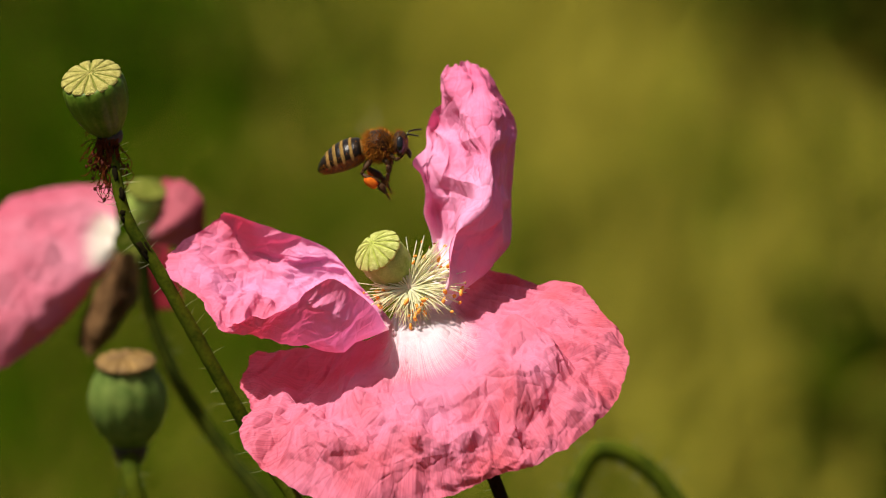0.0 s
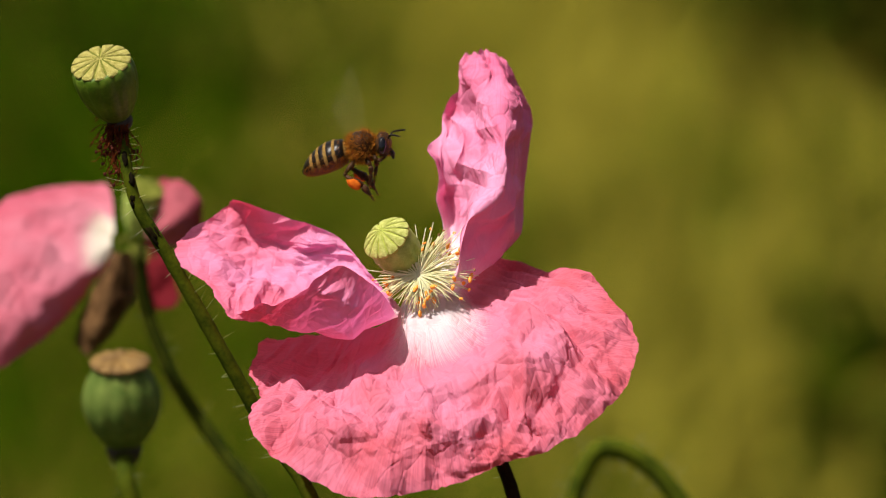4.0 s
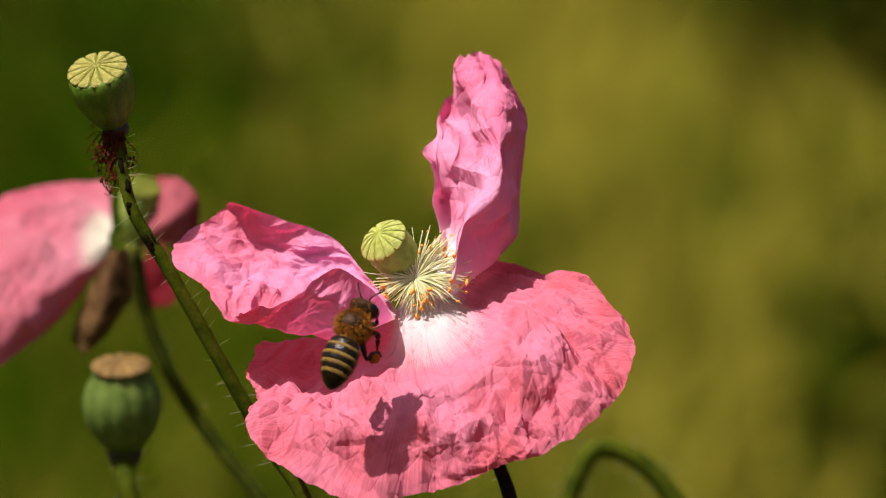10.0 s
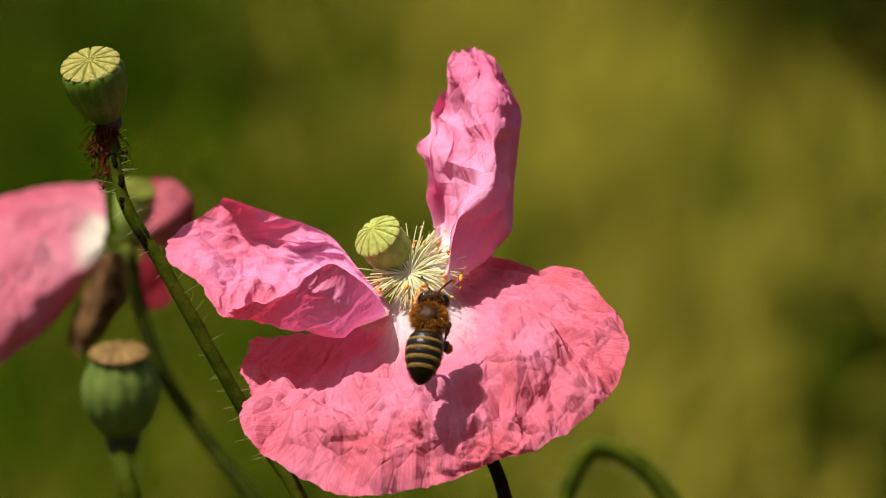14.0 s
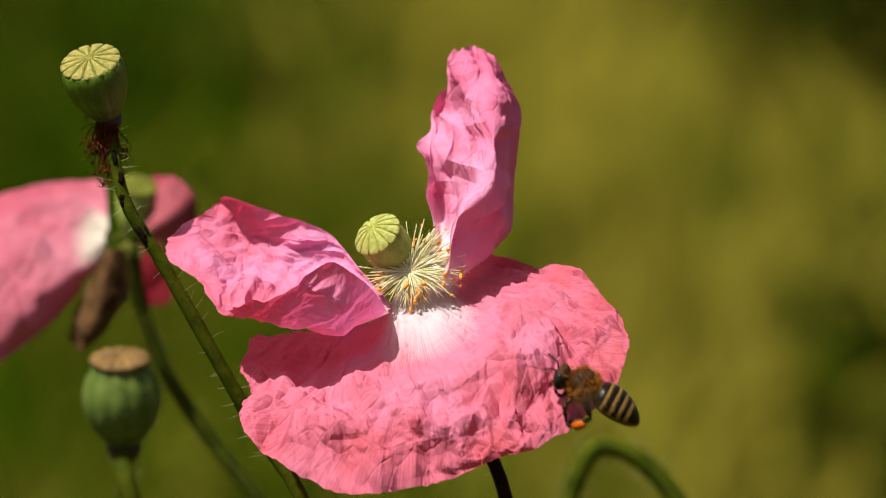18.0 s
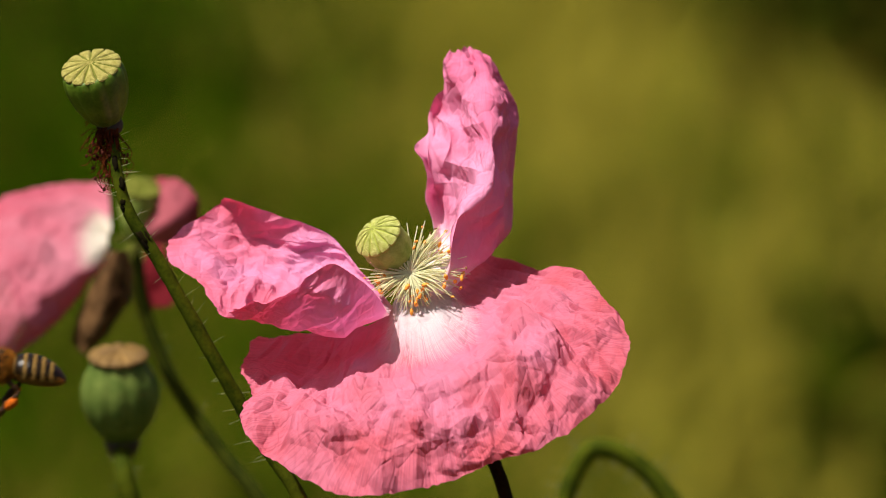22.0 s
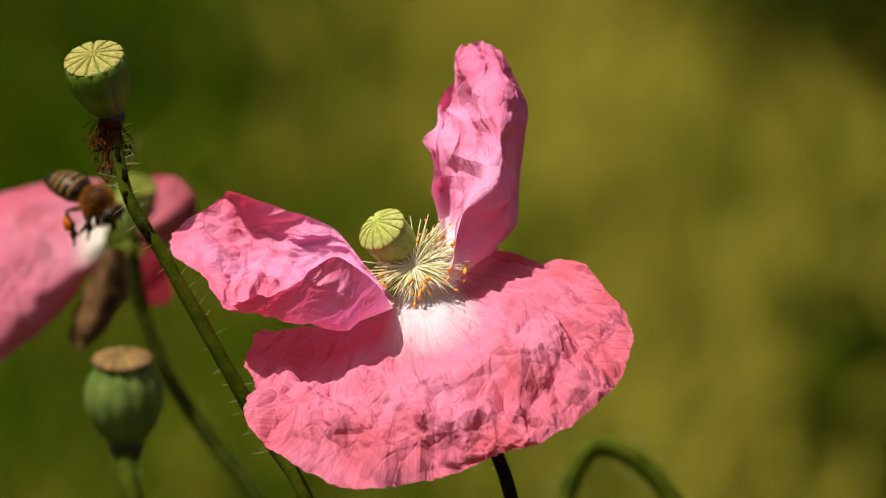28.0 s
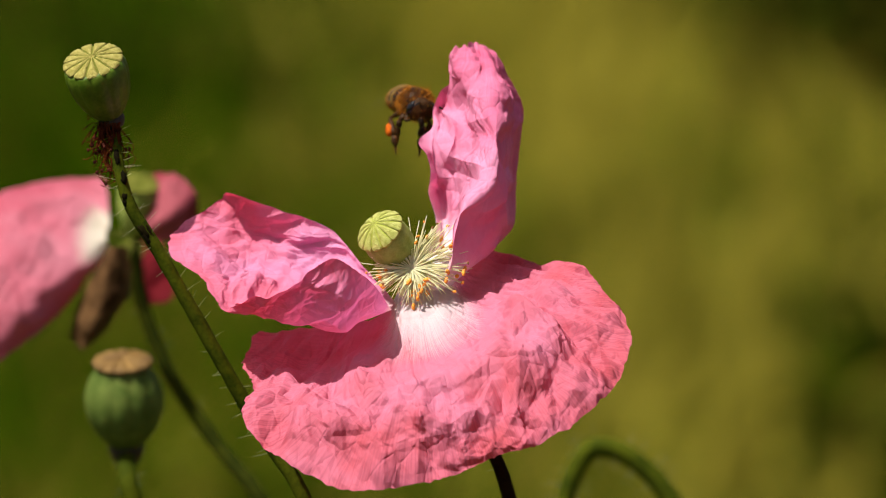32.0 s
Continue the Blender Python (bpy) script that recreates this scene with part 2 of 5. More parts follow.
def spline(pts, n):
    """n + 1 points of a smooth curve through pts, even where these are unevenly spaced."""
    p = [Vector(q) for q in pts]
    d = [max((b - a).length, 1e-6) ** 0.6 for a, b in zip(p, p[1:])]
    tan = []
    for i in range(len(p)):
        if i == 0:
            tan.append((p[1] - p[0]) / d[0])
        elif i == len(p) - 1:
            tan.append((p[-1] - p[-2]) / d[-1])
        else:
            tan.append(((p[i] - p[i - 1]) / d[i - 1] * d[i] + (p[i + 1] - p[i]) / d[i] * d[i - 1]) / (d[i] + d[i - 1]))
    out = []
    for k in range(n + 1):
        f = k / n * (len(p) - 1)
        i = min(int(f), len(p) - 2)
        u = f - i
        out.append(p[i] * (2 * u ** 3 - 3 * u * u + 1) + tan[i] * d[i] * (u ** 3 - 2 * u * u + u)
                   + p[i + 1] * (3 * u * u - 2 * u ** 3) + tan[i + 1] * d[i] * (u ** 3 - u * u))
    return out


def tube(bm, pts, radii, sides=8, cap=True):
    """A tapered tube along pts."""
    rings = []
    ref = Vector((0.31, 0.2, 0.93))
    for i, p in enumerate(pts):
        d = (pts[min(i + 1, len(pts) - 1)] - pts[max(i - 1, 0)]).normalized()
        x = (ref - d * ref.dot(d)).normalized()
        y = d.cross(x)
        f = i / max(1, len(pts) - 1) * (len(radii) - 1)
        k = min(int(f), len(radii) - 2)
        r = radii[k] + (radii[k + 1] - radii[k]) * (f - k)
        rings.append([bm.verts.new(p + (x * math.cos(a) + y * math.sin(a)) * r)
                      for a in (2 * math.pi * j / sides for j in range(sides))])
    for a, b in zip(rings, rings[1:]):
        for j in range(sides):
            bm.faces.new((a[j], a[(j + 1) % sides], b[(j + 1) % sides], b[j]))
    if cap:
        bm.faces.new(rings[0][::-1]), bm.faces.new(rings[-1])
    return bm


def blob(bm, centre, radii, turn=None, seg=16, rings=10, wob=0.0, seed=0):
    """An ellipsoid, slightly uneven."""
    m = Matrix.Translation(centre) @ (turn.to_4x4() if turn else Matrix.Identity(4)) @ Matrix.Diagonal((*radii, 1))
    res = bmesh.ops.create_uvsphere(bm, u_segments=seg, v_segments=rings, radius=1.0)
    for v in res["verts"]:
        if wob:
            v.co *= 1 + wob * noise.noise(v.co * 2.3 + Vector((seed, 0, 0)))
        v.co = m @ v.co
    return bm


def frame_of(axis):
    """A turn whose third axis is axis."""
    return Vector(axis).normalized().to_track_quat("Z", "Y").to_matrix()


def lathe(bm, centre, axis, profile, sides=48, lobes=0, depth=0.0):
    """A body turned about axis: profile of (height, radius), with shallow lobes round it."""
    r3 = frame_of(axis)
    rings = []
    for h, r in profile:
        ring = []
        for j in range(sides):
            a = 2 * math.pi * j / sides
            q = r * (1 + depth * (abs(math.cos(a * lobes / 2)) - 0.6)) if lobes else r
            ring.append(bm.verts.new(Vector(centre) + r3 @ Vector((q * math.cos(a), q * math.sin(a), h))))
        rings.append(ring)
    for a, b in zip(rings, rings[1:]):
        for j in range(sides):
            bm.faces.new((a[j], a[(j + 1) % sides], b[(j + 1) % sides], b[j]))
    bm.faces.new(rings[0][::-1]), bm.faces.new(rings[-1])
    return bm


def dice(i, j, k):
    """Random numbers, 0 to 1, one for each cell of a net."""
    v = np.sin(i * 127.1 + j * 311.7 + k * 74.7) * 43758.5453
    return v - np.floor(v)


def swell(x, y, k):
    """Smooth random heights, -1 to 1."""
    i, j = np.floor(x), np.floor(y)
    u, v = x - i, y - j
    u, v = u * u * (3 - 2 * u), v * v * (3 - 2 * v)
    low = dice(i, j, k) * (1 - u) + dice(i + 1, j, k) * u
    high = dice(i, j + 1, k) * (1 - u) + dice(i + 1, j + 1, k) * u
    return 2 * (low * (1 - v) + high * v) - 1


def peaks(x, y, k):
    """Flat-sided peaks of random turn and stretch that meet in sharp valleys, about 0 to 1."""
    i, j = np.floor(x), np.floor(y)
    best = np.full(x.shape, 9.0)
    for a in (-1, 0, 1):
        for b in (-1, 0, 1):
            p, q = i + a, j + b
            dx, dy = x - p - dice(p, q, k), y - q - dice(p, q, k + 1)
            turn, long = dice(p, q, k + 2) * math.pi, 0.6 + 0.8 * dice(p, q, k + 3)
            u, v = dx * np.cos(turn) + dy * np.sin(turn), dy * np.cos(turn) - dx * np.sin(turn)
            best = np.minimum(best, np.abs(u) * long + np.abs(v) * (0.45 + 0.4 * dice(p, q, k + 4)) + 0.25 * dice(p, q, k + 5))
    return 0.55 - best


def soft_step(x, a, b):
    f = np.clip((x - a) / (b - a), 0, 1)
    return f * f * (3 - 2 * f)


def crumple(x, y, u, seed, s, grain, pleats):
    """Heights in millimetres of crumpled tissue: x across, y outwards, u round the rim, s from base 0 to rim 1."""
    x, y, u = x / grain, y / grain, u / grain
    qx = x + 1.6 * swell(x * 0.09, y * 0.09, seed)
    qy = y + 1.6 * swell(x * 0.09, y * 0.09, seed + 2)
    where = 0.6 + 0.4 * soft_step(swell(x * 0.12 + 9, y * 0.12, seed + 4), -0.5, 0.4)
    h = 1.2 * peaks(qx * 0.09, qy * 0.09, seed + 10)
    h += where * (2.3 * peaks(qx * 0.18, qy * 0.15, seed + 30) - 1.0 * peaks(qx * 0.30, qy * 0.25 + 5, seed + 40))
    h += where * where * 0.45 * peaks(qx * 0.6, qy * 0.45, seed + 50)
    w = u + 0.8 * swell(x * 0.2, y * 0.2, seed + 5)
    h += pleats * soft_step(s, 0.35, 0.8) * (0.8 * peaks(w * 0.25, y * 0.06, seed + 70) + 0.12 * peaks(w * 0.8, y * 0.15, seed + 80))
    return grain * h


def ease(x, a, b):
    f = max(0.0, min(1.0, (x - a) / (b - a)))
    return f * f * (3 - 2 * f)


def crease(x, y, x0, y0, x1, y1, high):
    """Heights of a sharp fold from (x0, y0) to (x1, y1): a slow rise on its left, a steep drop on its right."""
    dx, dy = x1 - x0, y1 - y0
    ln = math.hypot(dx, dy)
    f = ((x - x0) * dx + (y - y0) * dy) / (ln * ln)
    off = ((x - x0) * dy - (y - y0) * dx) / ln
    return 1.45 * high * np.clip(1 - np.abs(off) / np.where(off > 0, 1.8, 4.0), 0, 1) * (1 - soft_step(np.abs(f - 0.5), 0.3, 0.7))


def petal(name, columns, mat, parent, label, ns=96, nt=120, rough=1.0, calm=0.25, seed=0.0, edge=0.5, grain=1.0, pleats=0.5, creases=()):
    """A thin crumpled sheet lofted over columns, each a curve from the petal's base to its rim."""
    curves = [spline(c, ns) for c in columns]
    rows = [spline([c[i] for c in curves], nt) for i in range(ns + 1)]
    arc_s = [0.0]
    mid = nt // 2
    for i in range(ns):
        arc_s.append(arc_s[-1] + (rows[i + 1][mid] - rows[i][mid]).length)
    bm = bmesh.new()
    uv = bm.loops.layers.uv.new("UVMap")
    grid = []
    far = rows[ns * 2 // 3]
    arc_t = [0.0]
    for j in range(nt):
        arc_t.append(arc_t[-1] + (far[j + 1] - far[j]).length)
    ratio = np.array([sum((r[j + 1] - r[j]).length for j in range(nt)) for r in rows]) / arc_t[-1]
    share = np.linspace(0, 1, ns + 1)[:, None] + np.zeros((1, nt + 1))
    round_rim = np.array(arc_t)[None, :] + np.zeros((ns + 1, 1))
    outwards = np.array(arc_s)[:, None] + np.zeros((1, nt + 1))
    relief = crumple((round_rim - arc_t[mid]) * ratio[:, None], outwards, round_rim, seed, share, grain, pleats)
    relief *= rough * (calm + (1 - calm) * np.clip(share * 1.8, 0, 1) ** 1.4) * (1 - 0.3 * soft_step(share, 0.6, 1.0)) * np.clip(share * 6, 0, 1)
    across, up = (np.array([[p[k] for p in r] for r in rows]) for k in (0, 1))
    folds = sum((crease(across, up, *c) for c in creases), np.zeros(across.shape))
    along = np.linspace(0, 1, nt + 1)[None, :]
    relief *= 0.3 + 0.7 * soft_step(np.minimum(along, 1 - along), 0, 0.07)   # the side edges are smoother
    for i in range(ns + 1):
        line = []
        s = i / ns
        for j in range(nt + 1):
            p = rows[i][j]
            ds = rows[min(i + 1, ns)][j] - rows[max(i - 1, 0)][j]
            dt = rows[i][min(j + 1, nt)] - rows[i][max(j - 1, 0)]
            nn = ds.cross(dt)
            nn = nn.normalized() if nn.length > 1e-9 else Vector((0, 0, 1))
            q = p + nn * float(relief[i, j] + (1 if nn.z > 0 else -1) * folds[i, j])
            if s > 0.85:   # a torn, uneven rim
                q += ds.normalized() * (s - 0.85) / 0.15 * edge * noise.noise(Vector((arc_t[j] * 0.55, seed, 4)))
                q += ds.normalized() * (s - 0.85) / 0.15 * edge * 0.6 * noise.noise(Vector((arc_t[j] * 1.7, seed, 7)))
            line.append(bm.verts.new(q))
        grid.append(line)
    for i in range(ns):
        for j in range(nt):
            f = bm.faces.new((grid[i][j], grid[i][j + 1], grid[i + 1][j + 1], grid[i + 1][j]))
            for lp, (a, b) in zip(f.loops, ((i, j), (i, j + 1), (i + 1, j + 1), (i + 1, j))):
                lp[uv].uv = (a / ns, b / nt)
    return part(name, bm, mat, parent, label, MM, ns < 100)   # fine sheets keep their creases sharp


def stigma(parent, centre, axis, radius, rays, disc_mat, ray_mat, dome=0.18):
    """The flat scalloped cap of a poppy pod, with a velvety ray to each scallop."""
    bm = bmesh.new()
    r3 = frame_of(axis)
    sides, rings = rays * 12, []
    prof = ((-0.10, 0.55), (-0.12, 0.92), (-0.06, 1.0), (0.02, 0.99), (0.07, 0.86), (0.10, 0.5), (0.15, 0.12))
    for k, (h, r) in enumerate(prof):
        ring = []
        for j in range(sides):
            a = 2 * math.pi * j / sides
            lobe = abs(math.cos(a * rays / 2)) ** 0.6
            q = radius * r * (1 + 0.06 * r * (lobe - 0.7) + 0.025 * noise.noise(Vector((a * 2, k, radius))) + 0.03 * r * noise.noise(Vector((a * 14, k * 3, radius))))
            z = radius * (h * (0.6 + 0.4 * lobe) + dome * (1 - r * r) * 0.5)
            ring.append(bm.verts.new(Vector(centre) + r3 @ Vector((q * math.cos(a), q * math.sin(a), z))))
        rings.append(ring)
    for a, b in zip(rings, rings[1:]):
        for j in range(sides):
            bm.faces.new((a[j], a[(j + 1) % sides], b[(j + 1) % sides], b[j]))
    bm.faces.new(rings[-1]), bm.faces.new(rings[0][::-1])
    disc = part("stigma_disc", bm, disc_mat, parent, "scalloped velvety stigma disc")
    for k in range(rays):
        a = 2 * math.pi * k / rays
        bm = bmesh.new()
        rows = []
        for f, half, up in ((0.03, 0.012, 0.02), (0.25, 0.045, 0.03), (0.5, 0.09, 0.035), (0.75, 0.15, 0.035), (0.92, 0.20, 0.03), (0.99, 0.19, 0.0), (1.03, 0.13, -0.06)):
            row = []
            for g in (-1.0, -0.75, -0.3, 0.3, 0.75, 1.0):
                z = radius * (0.135 - 0.05 * f + dome * (1 - min(1, f * f)) * 0.5 + up * (1 - g * g) - 0.03 * abs(g) ** 3)
                z += radius * 0.018 * noise.noise(Vector((k * 3 + g * 4, f * 9, radius)))
                w = half * g * (1 + 0.15 * noise.noise(Vector((k, f * 7, g))))
                row.append(bm.verts.new(Vector(centre) + r3 @ Vector((radius * (f * math.cos(a) - w * math.sin(a)), radius * (f * math.sin(a) + w * math.cos(a)), z))))
            low = [bm.verts.new(v.co - r3 @ Vector((0, 0, radius * 0.06))) for v in (row[-1], row[0])]
            rows.append(row + low)
        for p, q in zip(rows, rows[1:]):
            for g in range(8):
                bm.faces.new((p[g], p[(g + 1) % 8], q[(g + 1) % 8], q[g]))
        bm.faces.new(rows[0][::-1]), bm.faces.new(rows[-1])
        part("stigma_ray", bm, ray_mat, disc)
    return disc


def hairs(parent, path, radii, count, length, seed, mat=HAIR, lo=0.0, hi=1.0):
    """Stiff bristles standing off a stem, each a part of it."""
    rnd = random.Random(seed)
    for k in range(count):
        f = lo + (hi - lo) * (k + rnd.random()) / count
        i = min(int(f * (len(path) - 1)), len(path) - 2)
        p = path[i].lerp(path[i + 1], f * (len(path) - 1) - i)
        d = (path[i + 1] - path[i]).normalized()
        side = d.cross(Vector((rnd.gauss(0, 0.5), rnd.gauss(0, 0.5), 1))).normalized() * rnd.choice((-1, 1))
        side = (side + d * rnd.uniform(-0.5, 0.25)).normalized()
        ln = length * rnd.uniform(0.5, 1.15)
        bend = Vector((rnd.gauss(0, 0.12), rnd.gauss(0, 0.12), 0)) * ln
        bm = bmesh.new()
        tube(bm, [p + side * radii * 0.8, p + side * (radii + ln * 0.5) + bend * 0.3, p + side * (radii + ln) + bend],
             [0.036, 0.026, 0.010], 4)
        part("stem_hair", bm, mat, parent)


def stem(parent, pts, radii, mat=STEM, n=60, sides=14, lump=0.05, name="stem"):
    path = spline(pts, n)
    bm = tube(bmesh.new(), path, radii, sides)
    for v in bm.verts:
        v.co += Vector((1, 0.3, 0.5)) * lump * noise.noise(v.co * 0.5)
    return part(name, bm, mat, parent), path


def to_ground(p, dx, dy):
    """The view's millimetres of the ground point below p, moved by dx, dy millimetres, a little under the soil."""
    g = MM @ Vector(p)
    return MM.inverted() @ Vector((g.x + dx / 1000, g.y + dy / 1000, -0.03))


def base_of(p, dx, dy):
    g = MM @ Vector(p)
    return (g.x + dx / 1000, g.y + dy / 1000, 0.0)


# ---- ground and background vegetation ----
bm = bmesh.new()
step = [-300, -60, -12, -4, -1.5, -0.5, 0.5, 1.5, 4, 12, 60, 300]
gv = [[bm.verts.new((x, y, 0.0)) for x in step] for y in step]
for i in range(len(step) - 1):
    for j in range(len(step) - 1):
        bm.faces.new((gv[i][j], gv[i][j + 1], gv[i + 1][j + 1], gv[i + 1][j]))
tagged(new("ground", finish("ground", bm, SOIL, False)), "dry olive-brown meadow soil", "ground", kind="structure")


def grass(name, label, mat, count, region, tall, seed, keep, wide=1.0):
    rnd = random.Random(seed)
    verts, faces = [], []
    x0, x1, y0, y1 = region
    while len(faces) < count:
        x, y = rnd.uniform(x0, x1), rnd.uniform(y0, y1)
        if rnd.random() > keep(x, y):
            continue
        a, h, w = rnd.uniform(0, 6.28), tall * rnd.uniform(0.5, 1.3), rnd.uniform(0.0015, 0.003) * wide
        lx, ly = rnd.gauss(0, 0.45) * h, rnd.gauss(0, 0.45) * h
        c, s = math.cos(a) * w, math.sin(a) * w
        k = len(verts)
        verts += [(x - c, y - s, -0.002), (x + c, y + s, -0.002), (x + c * 0.7 + lx * 0.4, y + s * 0.7 + ly * 0.4, h * 0.6),
                  (x - c * 0.7 + lx * 0.4, y - s * 0.7 + ly * 0.4, h * 0.6), (x + lx, y + ly, h)]
        faces += [(k, k + 1, k + 2, k + 3), (k + 3, k + 2, k + 4)]
    me = bpy.data.meshes.new(name)
    me.from_pydata(verts, [], faces)
    me.materials.append(mat)
    tagged(new(name, me), label, "grass", kind="stuff")


def patch(x, y, seed):
    """Thick and thin places in the grass."""
    return max(0.15, min(1.0, 0.7 + 0.6 * noise.noise(Vector((x * 9, y * 4, seed)))))


def within(x, y):
    """1 in the close-grown middle of the meadow, fading to 0 over its uneven border."""
    d = math.hypot(x / 0.95, (y - 2.6) / 1.5) + 0.25 * noise.noise(Vector((x * 2, y * 2, 8)))
    return 1 - ease(d, 0.7, 1.15)


def dry(x, y):
    """Where the grass is straw-coloured, laid out to fit the tones in the camera's view."""
    near = 0.4 * (1 - ease(y, 1.85, 2.15)) * (1 - ease(x, -0.1, -0.02))
    return near + ease(x + 0.12 * (y - 2.2), -0.12, 0.01) * (1 - 0.92 * ease(x - 0.04 * (y - 2.2), 0.0, 0.14))


grass("dry_grass", "sun-bleached straw-coloured meadow grass", STRAW, 40000, (-1.2, 1.2, 0.9, 4.6), 0.05, 3,
      lambda x, y: within(x, y) * (0.12 + 0.88 * dry(x, y)) * patch(x, y, 2))
grass("green_grass", "short deep green meadow grass", BLADE, 44000, (-1.2, 1.2, 0.9, 4.6), 0.06, 4,
      lambda x, y: within(x, y) * (1.0 - 0.92 * ease(x + 0.12 * (y - 2.2), -0.09, 0.06) * (1 - 0.6 * ease(x, 0.3, 0.6))) * patch(x, y, 5))


def wide_meadow(x, y, seed):
    """Grass that thins out with distance, in drifts."""
    d = math.hypot(x, y - 1.5)
    return (1 - within(x, y)) * (1 - ease(d, 1.0, 9.0)) ** 2 * max(0.1, min(1.0, 0.55 + 1.2 * noise.noise(Vector((x * 0.9, y * 0.9, seed)))))


grass("dry_grass", "sparse straw-coloured meadow grass in drifts", STRAW, 50000, (-8, 8, -7, 10), 0.09, 13, lambda x, y: wide_meadow(x, y, 3), 2.2)
grass("green_grass", "sparse deep green meadow grass in drifts", BLADE, 60000, (-8, 8, -7, 10), 0.10, 14, lambda x, y: wide_meadow(x, y, 6), 2.2)


def weed(x, y, size, n, seed, label="low clump of dark green leaves added to darken the meadow"):
    """A low rosette: stalks with pointed, folded leaves."""
    w = thing("weed", (x, y, 0), label, "weed", "weeds in the meadow")
    rnd = random.Random(seed)
    for k in range(n):
        a, ln = rnd.uniform(0, 6.28), size * rnd.uniform(0.6, 1.2)
        lift = rnd.uniform(0.4, 1.3)
        d, sd = Vector((math.cos(a), math.sin(a), 0)), Vector((-math.sin(a), math.cos(a), 0))
        bm = bmesh.new()
        left, right, rib = [], [], []
        for i in range(6):
            f = i / 5
            p = Vector((x, y, 0)) + d * ln * f + Vector((0, 0, ln * lift * f * (1.25 - 0.75 * f)))
            wd = ln * 0.2 * math.sin(math.pi * min(1, 0.06 + f * 0.93)) ** 0.8
            rib.append(bm.verts.new(p))
            left.append(bm.verts.new(p + sd * wd + Vector((0, 0, wd * 0.35))))
            right.append(bm.verts.new(p - sd * wd + Vector((0, 0, wd * 0.35))))
        for i in range(5):
            bm.faces.new((left[i], rib[i], rib[i + 1], left[i + 1]))
            bm.faces.new((rib[i], right[i], right[i + 1], rib[i + 1]))
        part("leaf", bm, LEAF, w, "", Matrix.Identity(4))
    return w


# clumps added to darken parts of the background, placed to fit the camera's view
for x, y, size, n in ((-0.088, 2.47, 0.050, 34), (-0.120, 2.52, 0.045, 26), (-0.180, 2.55, 0.045, 26),
                      (-0.205, 2.42, 0.035, 20), (-0.225, 2.66, 0.055, 30), (-0.15, 2.68, 0.045, 26), (0.2, 1.84, 0.04, 22), (0.205, 2.70, 0.085, 40), (0.235, 2.58, 0.07, 34), (0.165, 2.62, 0.03, 16), (0.21, 2.5, 0.055, 30), (0.20, 2.12, 0.04, 24),
                      (0.205, 2.25, 0.04, 24), (0.19, 2.42, 0.03, 20), (0.175, 1.98, 0.05, 18), (0.19, 1.91, 0.05, 18),
                      (0.2, 2.55, 0.08, 50), (0.23, 2.62, 0.08, 50), (0.185, 2.6, 0.07, 40), (0.17, 2.66, 0.06, 40), (0.2, 2.02, 0.05, 26),
                      (0.185, 1.8, 0.06, 28), (0.2, 1.95, 0.06, 28),
                      (-0.10, 2.40, 0.06, 44), (-0.075, 2.42, 0.06, 44), (-0.13, 2.48, 0.06, 44), (-0.105, 2.62, 0.06, 44), (-0.07, 2.6, 0.055, 40), (-0.085, 2.34, 0.05, 40),
                      (-0.17, 2.45, 0.06, 40), (-0.15, 2.36, 0.05, 36), (-0.19, 2.34, 0.05, 36), (-0.19, 2.6, 0.05, 30), (-0.15, 2.62, 0.05, 30), (-0.17, 2.73, 0.06, 34), (-0.20, 2.9, 0.07, 30), (-0.25, 2.8, 0.07, 30), (-0.13, 2.85, 0.05, 24),
                      (-0.09, 2.48, 0.06, 44), (-0.12, 2.44, 0.05, 38), (-0.06, 2.5, 0.045, 34), (-0.1, 2.56, 0.06, 40)):
    weed(x, y, size, n, int(1000 * (x + y)))

# ---- the pink poppy ----
FB = (8.8, -31.7, -14)
flower = thing("pink_poppy", base_of(FB, 60, 60), "pink poppy in full bloom with crinkled tissue-thin petals",
               "flower", "poppies")
left_half = [
    [(-4.2, -3.9, -8), (-7.0, -9.3, -4), (-13.1, -11.4, -8), (-19.2, -11.7, -11), (-24.0, -12.3, -12)],
    [(-4.1, -4.1, -7), (-7.0, -11.1, 0), (-13.0, -13.8, -5), (-19.8, -15.0, -7), (-26.0, -15.6, -7)],
    [(-4.0, -4.4, -6), (-7.1, -13.7, 4), (-12.9, -16.9, 3), (-19.6, -18.5, 3), (-24.5, -18.9, 1)],
    [(-3.8, -4.5, -5), (-7.0, -14.8, 6), (-12.1, -19.2, 9), (-18.7, -21.7, 11), (-25.3, -23.7, 10)],
    [(-3.6, -4.6, -4), (-6.1, -15.1, 8), (-10.6, -20.2, 13), (-15.7, -24.2, 15), (-20.9, -28.0, 16)],
    [(-3.3, -4.7, -4), (-4.4, -15.5, 9), (-6.9, -20.9, 15), (-9.8, -26.3, 18), (-12.0, -32.2, 20)]]
